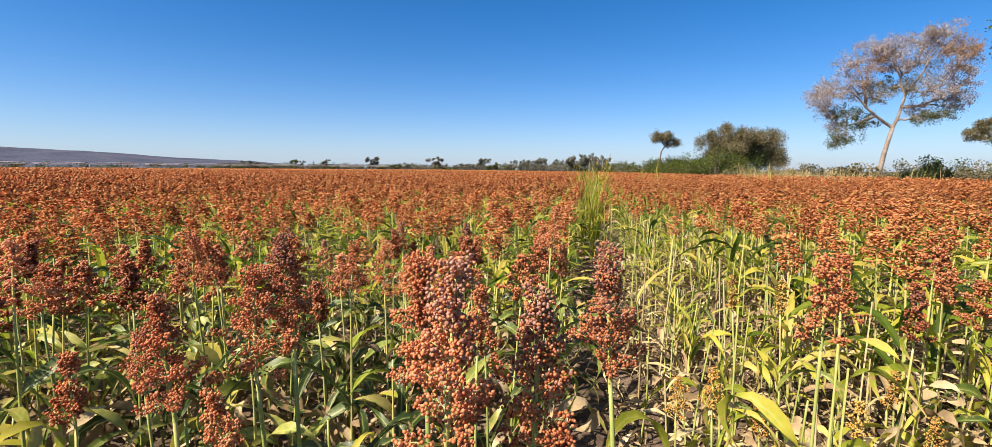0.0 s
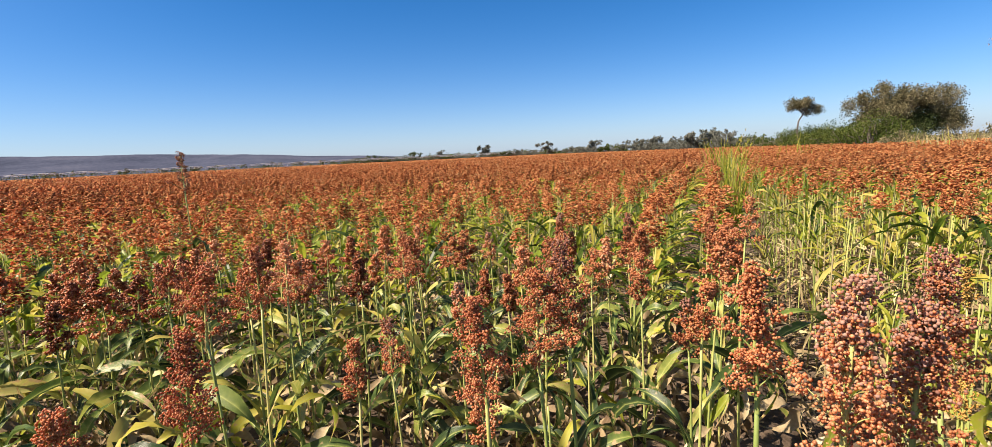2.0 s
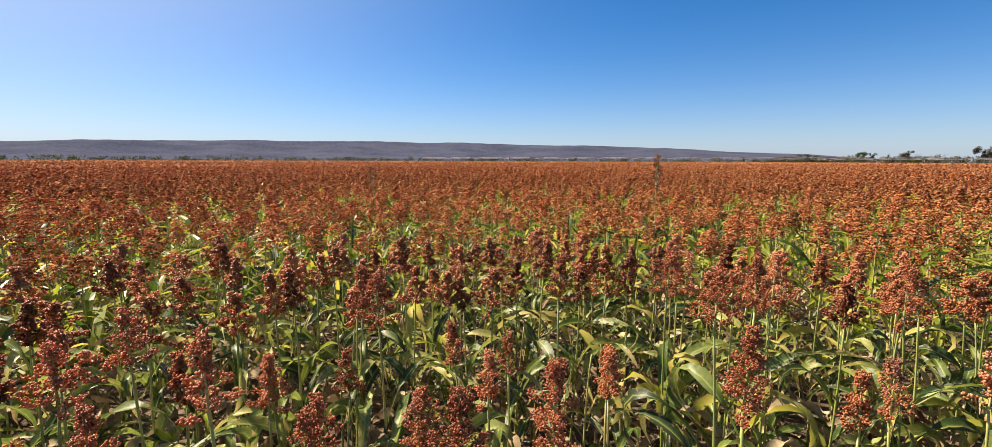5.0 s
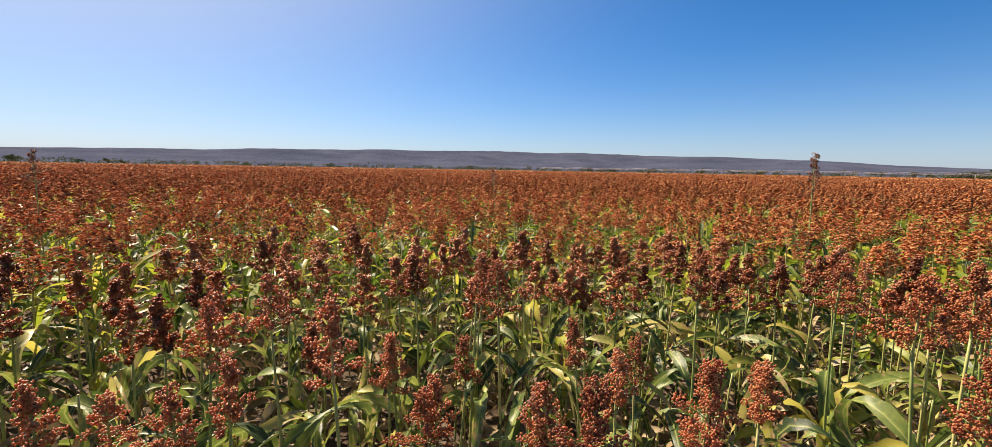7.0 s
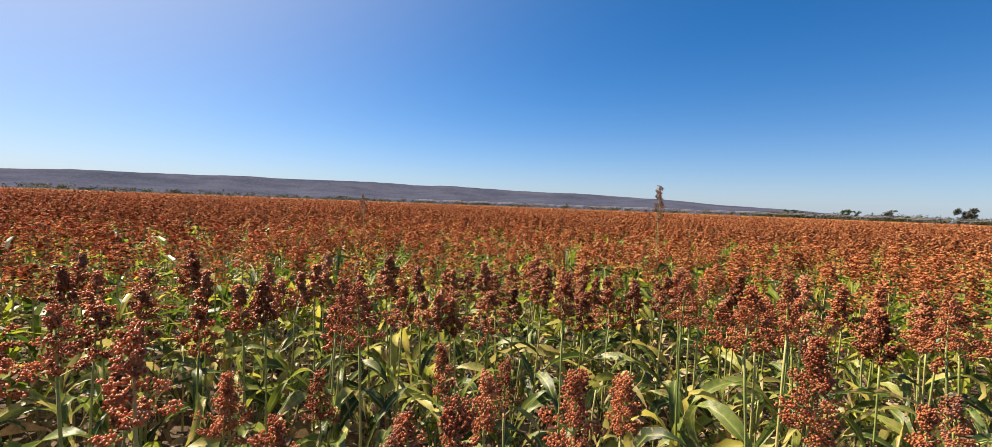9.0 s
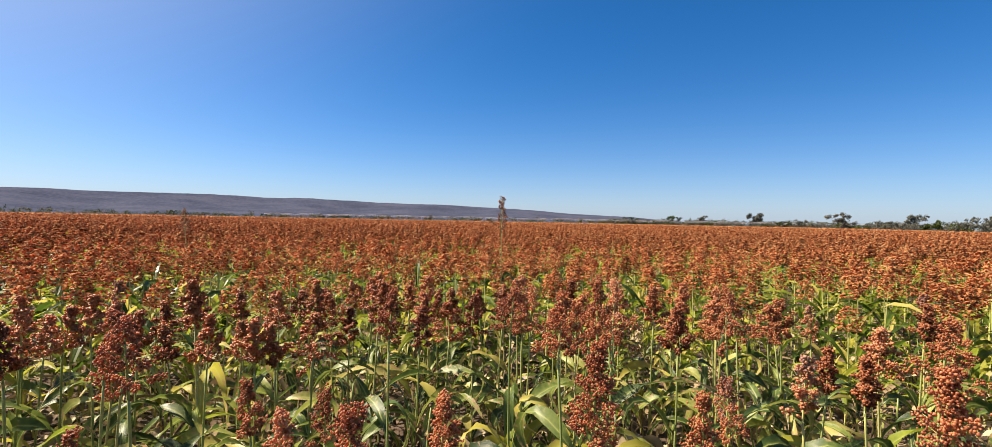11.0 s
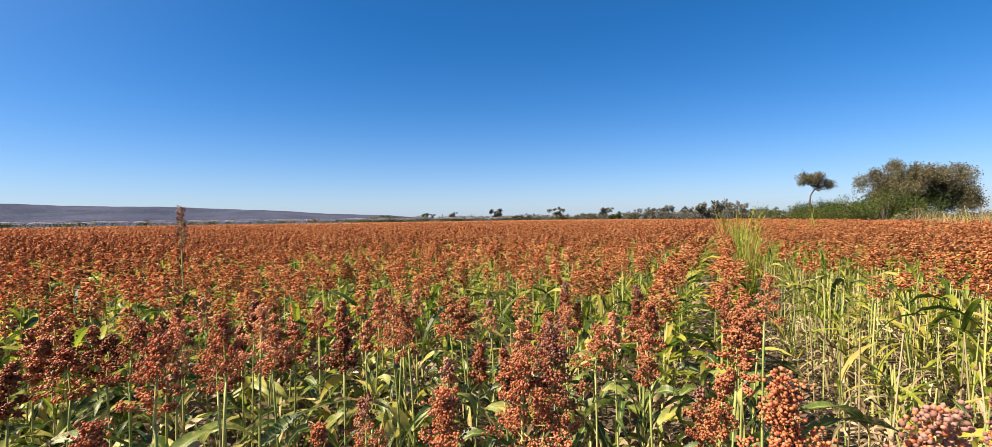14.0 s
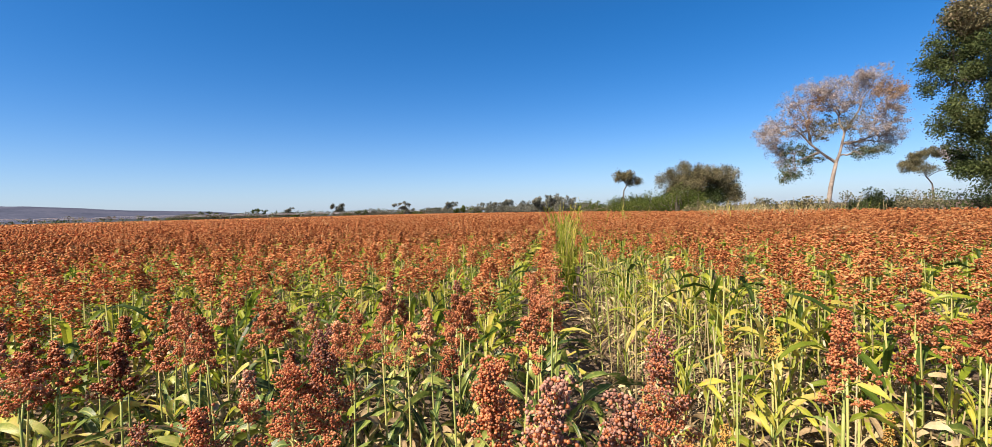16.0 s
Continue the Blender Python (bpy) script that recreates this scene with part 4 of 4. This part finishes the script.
tree("umbrella_tree", "thin flat-topped tree with grey-olive leaves behind the dense tree", 58.0, 55.0, (0.69, -0.72),
     [(-0.9, 0), (-0.84, 1.6), (-0.95, 3.2)],
     [(-3.3, 6.0, 0, 1.3, 0.6, 1, 1.0), (-2.2, 6.9, 0.6, 1.4, 0.6, 1, 1.1), (-0.6, 7.6, 0, 1.5, 0.6, 1, 1.2), (0.9, 7.0, -0.5, 1.4, 0.6, 0, 1.0), (1.6, 5.9, 0.4, 1.2, 0.6, 1, 0.9), (-1.6, 5.6, -0.6, 1.1, 0.5, 1, 0.5)],
     LEAFMATS, 0.085, 150, 16, 0.2, 905, spread=0.25)

# shrubs and bushes along the border
rng = np.random.default_rng(31)
shrub("bush", "round dark-green bush at the field's border", 31.5, 36.6, 3.0, 2.9, [M_GREEN], 0.085, 3800, 910)
shrub("bush", "round dark-green bush at the field's border", 34.0, 37.6, 2.4, 2.7, [M_GREEN], 0.085, 3000, 911)
for k in range(46):
    yb = 34 + 78 * (k + rng.uniform(0, 1)) / 46
    xb = 26.5 + rng.uniform(0, 5) + (yb - 34) * 0.02
    tall_ = rng.uniform(1.6, 2.6) + (2.3 if 62 < yb < 95 else 0)
    shrub("bush", "leafy green bush along the field's border" if 62 < yb < 95 else "low olive shrub along the field's border", xb, yb, tall_ * rng.uniform(1.1, 1.7), tall_, [M_FRESH if 58 < yb < 98 else M_OLIVE], 0.11, 2400 if 58 < yb < 98 else 1300, 920 + k)
for k in range(26):
    xb = 36 + 34 * (k + rng.uniform(0, 1)) / 26
    yb = 40 + rng.uniform(-3, 6) - (xb - 36) * 0.25
    tall_ = rng.uniform(2.0, 3.2)
    shrub("bush", "low olive shrub along the field's border", xb, yb, tall_ * 1.5, tall_, [[M_OLIVE, M_GREEN][k % 2]], 0.095, 1300, 970 + k)


def simple_tree(x, y, h, w, mat, seed, label):
    rng = np.random.default_rng(seed)
    lobes = []
    for k in range(7):
        lobes.append((rng.uniform(-0.36, 0.36) * w, h * rng.uniform(0.22, 0.82), rng.uniform(-0.3, 0.3) * w, w * rng.uniform(0.18, 0.28), h * rng.uniform(0.14, 0.22), 0, 1))
    return tree("distant_tree", label, x, y, (1, 0), [(0, 0), (0.02 * w, h * 0.2), (0, h * 0.38)], lobes, [mat], max(0.18, h * 0.036), 80, 5, h * 0.025, seed, spread=h * 0.055, fine=False)


# the tree belt along the border into the distance: bearing to the left, distance, height, width
BELT = [(-12.6, 150, 6.5, 9, M_HAZED_LEAVES), (-11, 165, 8, 7, M_HAZED_LEAVES), (-9.5, 180, 8.5, 9, M_HAZED_LEAVES), (-8.0, 190, 7.0, 11, M_HAZED_LEAVES), (-6.2, 205, 6.5, 9, M_HAZED_LEAVES), (-4.6, 225, 8, 12, M_HAZED_LEAVES),
        (-2.8, 250, 7.5, 9, M_HAZED_LEAVES), (-1.4, 280, 6, 10, M_HAZED_LEAVES), (0.3, 310, 6, 8, M_FRESH), (1.6, 330, 8, 9, M_HAZED_LEAVES), (3.0, 350, 5.5, 10, M_HAZED_LEAVES), (4.4, 370, 6, 9, M_HAZED_LEAVES), (6.8, 430, 12, 17, M_HAZED_LEAVES),
        (8.6, 440, 6, 12, M_HAZED_LEAVES), (10.2, 440, 7, 9, M_HAZED_LEAVES), (11.8, 450, 6, 11, M_GREEN), (14.3, 480, 13, 10, M_HAZED_LEAVES), (16.2, 490, 6, 14, M_HAZED_LEAVES), (19.3, 500, 9, 9, M_HAZED_LEAVES), (22.3, 510, 9, 17, M_GREEN), (26.5, 520, 8, 16, M_GREEN), (28.5, 540, 6, 14, M_HAZED_LEAVES)]
for k, (b_, r_, h_, w_, mat) in enumerate(BELT):
    b_ = radians(b_)
    simple_tree(-math.sin(b_) * r_, math.cos(b_) * r_, h_ * (1.15 if b_ > 0 else 0.95), w_ * 1.15, mat, 1100 + k, "distant olive-green tree in the belt behind the field")
rng = np.random.default_rng(41)
for k in range(34):
    b_ = radians(rng.uniform(28, 125))
    r_ = rng.uniform(520, 900)
    h_ = rng.uniform(4, 8)
    simple_tree(-math.sin(b_) * r_, math.cos(b_) * r_, h_, h_ * rng.uniform(1.2, 2.4), [M_GREEN, M_OLIVE][k % 2], 1200 + k, "far dark-green tree on the plain below the ridge")
for k in range(190):
    b_ = radians(rng.uniform(-17, 30))
    r_ = np.interp(math.degrees(b_), [-17, -12, 0, 8, 30], [115, 165, 320, 450, 540]) + rng.uniform(0, 25)
    shrub("distant_bush", "distant dark bush in the belt behind the field", -math.sin(b_) * r_, math.cos(b_) * r_, rng.uniform(0.015, 0.035) * r_ + 2, rng.uniform(2.4, 4.0) + r_ * rng.uniform(0.003, 0.0095), [[M_HAZED_LEAVES, M_HAZED_LEAVES, M_FRESH][k % 3]], 0.16 + r_ * 0.0006, 420, 1300 + k)

woods = Soup()
n_ = 820
b_ = np.radians(rng.uniform(20, 130, n_))
r_ = 480 + 900 * rng.uniform(0, 1, n_) ** 1.6
hubs = np.stack([-r_ * np.sin(b_), r_ * np.cos(b_), rng.uniform(0.8, 3.0, n_) + 2.6 * rng.uniform(0, 1, n_) ** 2], 1)
for mat_ in (0, 1):
    leaf_cloud(woods, rng, hubs[mat_::2], 11000, np.array([2.3, 2.3, 1.2]), 0.7, mat_)
tagged(new("far_woods", soup_mesh("far_woods", woods, [M_GREEN, M_OLIVE], False)), "far scattered dark-green scrub trees at the foot of the ridge", "woods", kind="stuff")

# ---- irrigation machine across the field ----
pivot = new("irrigation_pivot")
tagged(pivot, "long galvanised centre-pivot irrigation machine with arched spans on wheeled towers", "irrigation machine")
foot = np.array([-math.sin(radians(40)) * 405, math.cos(radians(40)) * 405])
run = np.array([math.cos(radians(40)), math.sin(radians(40))])
SPAN = 27.0
for k in range(23):
    s0 = -215 + k * SPAN
    a2, b2 = foot + run * s0, foot + run * (s0 + SPAN)
    span = Soup()
    q = np.linspace(0, 1, 9)
    arch = 3.8 + 0.6 * 4 * q * (1 - q)
    pts_ = np.stack([a2[0] + (b2 - a2)[0] * q, a2[1] + (b2 - a2)[1] * q, arch], 1)
    span.add(*tube(pts_, 0.17, 6))
    low = pts_.copy()
    low[1:-1, 2] -= 0.9
    for o in (-0.7, 0.7):
        lo_ = low.copy()
        lo_[1:-1, 0] += o * -run[1]
        lo_[1:-1, 1] += o * run[0]
        span.add(*tube(lo_, 0.07, 4))
        for j in range(1, 8):
            span.add(*tube([pts_[j], lo_[j]], 0.035, 4))
            span.add(*tube([pts_[j], lo_[min(j + 1, 7)]], 0.03, 4))
    part("span", soup_mesh("span", span, [M_STEEL]), pivot)
    tow = Soup()
    for o in (-2.0, 2.0):
        tow.add(*tube([(a2[0], a2[1], 3.6), (a2[0] - run[1] * o, a2[1] + run[0] * o, 0.6)], 0.06, 5))
    tow.add(*tube([(a2[0] - run[1] * 2, a2[1] + run[0] * 2, 0.65), (a2[0] + run[1] * 2, a2[1] - run[0] * 2, 0.65)], 0.08, 5))
    tower = part("tower", soup_mesh("tower", tow, [M_STEEL]), pivot)
    for o in (-2.0, 2.0):
        ring_ = Soup()
        ang = np.linspace(0, 2 * math.pi, 17)
        c_ = np.array([a2[0] - run[1] * o, a2[1] + run[0] * o, 0.6])
        w_ = np.stack([-run[1] * np.cos(ang) * 0.5, run[0] * np.cos(ang) * 0.5, np.sin(ang) * 0.5], 1) + c_
        ring_.add(*tube(w_, 0.13, 6))
        part("wheel", soup_mesh("wheel", ring_, [M_RUBBER]), tower)

# ---- tall pale grass at the border ----
rng = np.random.default_rng(51)


def grass_clump(soup, x, y, h, n, wide, mat, seeds=0):
    for k in range(n):
        hk, az = h * rng.uniform(0.6, 1.1), rng.uniform(0, 6.28)
        at = (x + rng.normal(0, wide), y + rng.normal(0, wide), 0)
        v, t = blade(rng, hk, rng.uniform(0.016, 0.038), rng.uniform(1.25, 1.55), rng.uniform(0.1, 0.7), 3, 0.2, 0)
        v = turned(v, az, at)
        soup.add(v, t, mat if rng.uniform() < 0.75 else (1, 2)[mat])
        if seeds and rng.uniform() < 0.4:
            w = rng.uniform(0.1, 1.0, (seeds, 1))       # a slim plume along the upper end
            c = v[7] * (1 - w) + v[10] * w + rng.normal(0, 0.009, (seeds, 3))
            beads(soup, c, rng.uniform(0.007, 0.012, (seeds, 1)) * [1, 1, 2.2], TET_V, TET_F, mat, rng, 0.3)


tall_grass = Soup()
for k in range(130):
    y_ = rng.uniform(27, 46)
    grass_clump(tall_grass, float(field_edge(np.array(y_))) - rng.uniform(-0.5, 3.0) - (4 if y_ < 36 and k % 3 == 0 else 0), y_, rng.uniform(1.5, 2.2), 9, 0.3, 0)
tagged(new("tall_grass", soup_mesh("tall_grass", tall_grass, [M_STRAW, M_FPALE, M_FLEAF], False)), "tall straw-coloured grass along the field's border", "grass", kind="stuff")
weeds = Soup()
for k in range(30):
    v_ = 8.5 + 11 * rng.uniform(0, 1) ** 1.3
    u_ = rng.normal(0.04, 0.09)
    grass_clump(weeds, u_ * ACROSS[0] + v_ * ALONG[0], u_ * ACROSS[1] + v_ * ALONG[1], rng.uniform(1.2, 1.75) + 0.4 * rng.uniform(0, 1) ** 2, 9, 0.09, 1, 9)
for bearing, r_, n_ in ((-14.6, 24, 3), (-18.5, 25, 3), (-29.4, 28, 14), (-33.5, 31, 10)):
    for k in range(n_):
        b_ = radians(bearing + rng.normal(0, 0.45))
        grass_clump(weeds, -math.sin(b_) * r_, math.cos(b_) * (r_ + rng.normal(0, 1.5)), rng.uniform(1.3, 2.0), 10, 0.2, 1 if bearing > -20 else 0, 9)
tagged(new("tall_weeds", soup_mesh("tall_weeds", weeds, [M_STRAW, M_FPALE, M_FLEAF], False)), "tall yellow-green weeds standing above the crop", "weeds", kind="stuff")

# ---- litter on the soil ----
litter = Soup()
for k in range(3600):
    r_, a_ = 0.8 + 5.2 * math.sqrt(rng.uniform(0, 1)), radians(rng.uniform(-60, 130))
    x, y = -0.4 - r_ * math.sin(a_), r_ * math.cos(a_)
    if k % 3:
        u_, v_ = rng.uniform(0.2, 2.6), rng.uniform(1.0, 8.0)
        x, y = u_ * ACROSS[0] + v_ * ALONG[0], u_ * ACROSS[1] + v_ * ALONG[1]
    v, t = blade(rng, rng.uniform(0.08, 0.4), 0.006 + 0.026 * rng.uniform(0, 1) ** 2, rng.uniform(0.0, 0.8), rng.uniform(0.3, 2.0), 5, 0.6, 0.008)
    litter.add(turned(v, rng.uniform(0, 6.28), (x, y, float(ground_height(np.array(x), np.array(y))) + 0.004)), t, int(rng.uniform() < 0.45))
tagged(new("leaf_litter", soup_mesh("leaf_litter", litter, [M_DRY, M_STRAW], False)), "dry straw-coloured leaf litter lying on the soil", "leaf litter", kind="stuff")

# ---- dry stems left standing in the thin strip ----
stems = Soup()
for k in range(300):
    u_, v_ = rng.uniform(0.35, 2.3), 1.4 + 8.6 * rng.uniform(0, 1) ** 0.8
    x, y = u_ * ACROSS[0] + v_ * ALONG[0], u_ * ACROSS[1] + v_ * ALONG[1]
    h_ = rng.uniform(0.45, 1.02)
    lean_ = rng.normal(0, 0.05, 2)
    gz = float(ground_height(np.array(x), np.array(y)))
    stems.add(*tube([(x, y, gz - 0.02), (x + lean_[0] * 0.4, y + lean_[1] * 0.4, gz + h_ * 0.5), (x + lean_[0], y + lean_[1], gz + h_)], [0.0065, 0.0055, 0.004], 4), int(rng.uniform() < 0.4))
    for b_ in range(2):
        v, t = blade(rng, rng.uniform(0.18, 0.36), rng.uniform(0.014, 0.03), rng.uniform(-0.3, 0.9), rng.uniform(1.4, 2.8), 4, 0.4, 0.006)
        stems.add(turned(v, rng.uniform(0, 6.28), (x + lean_[0] * 0.3, y + lean_[1] * 0.3, gz + h_ * rng.uniform(0.2, 0.7))), t, 1 + int(rng.uniform() < 0.5))
tagged(new("dry_stems", soup_mesh("dry_stems", stems, [M_STALK, M_STRAW, M_DRY], False)), "thin straw-coloured stems with withered leaves in the sparse strip", "dry stems", kind="stuff")
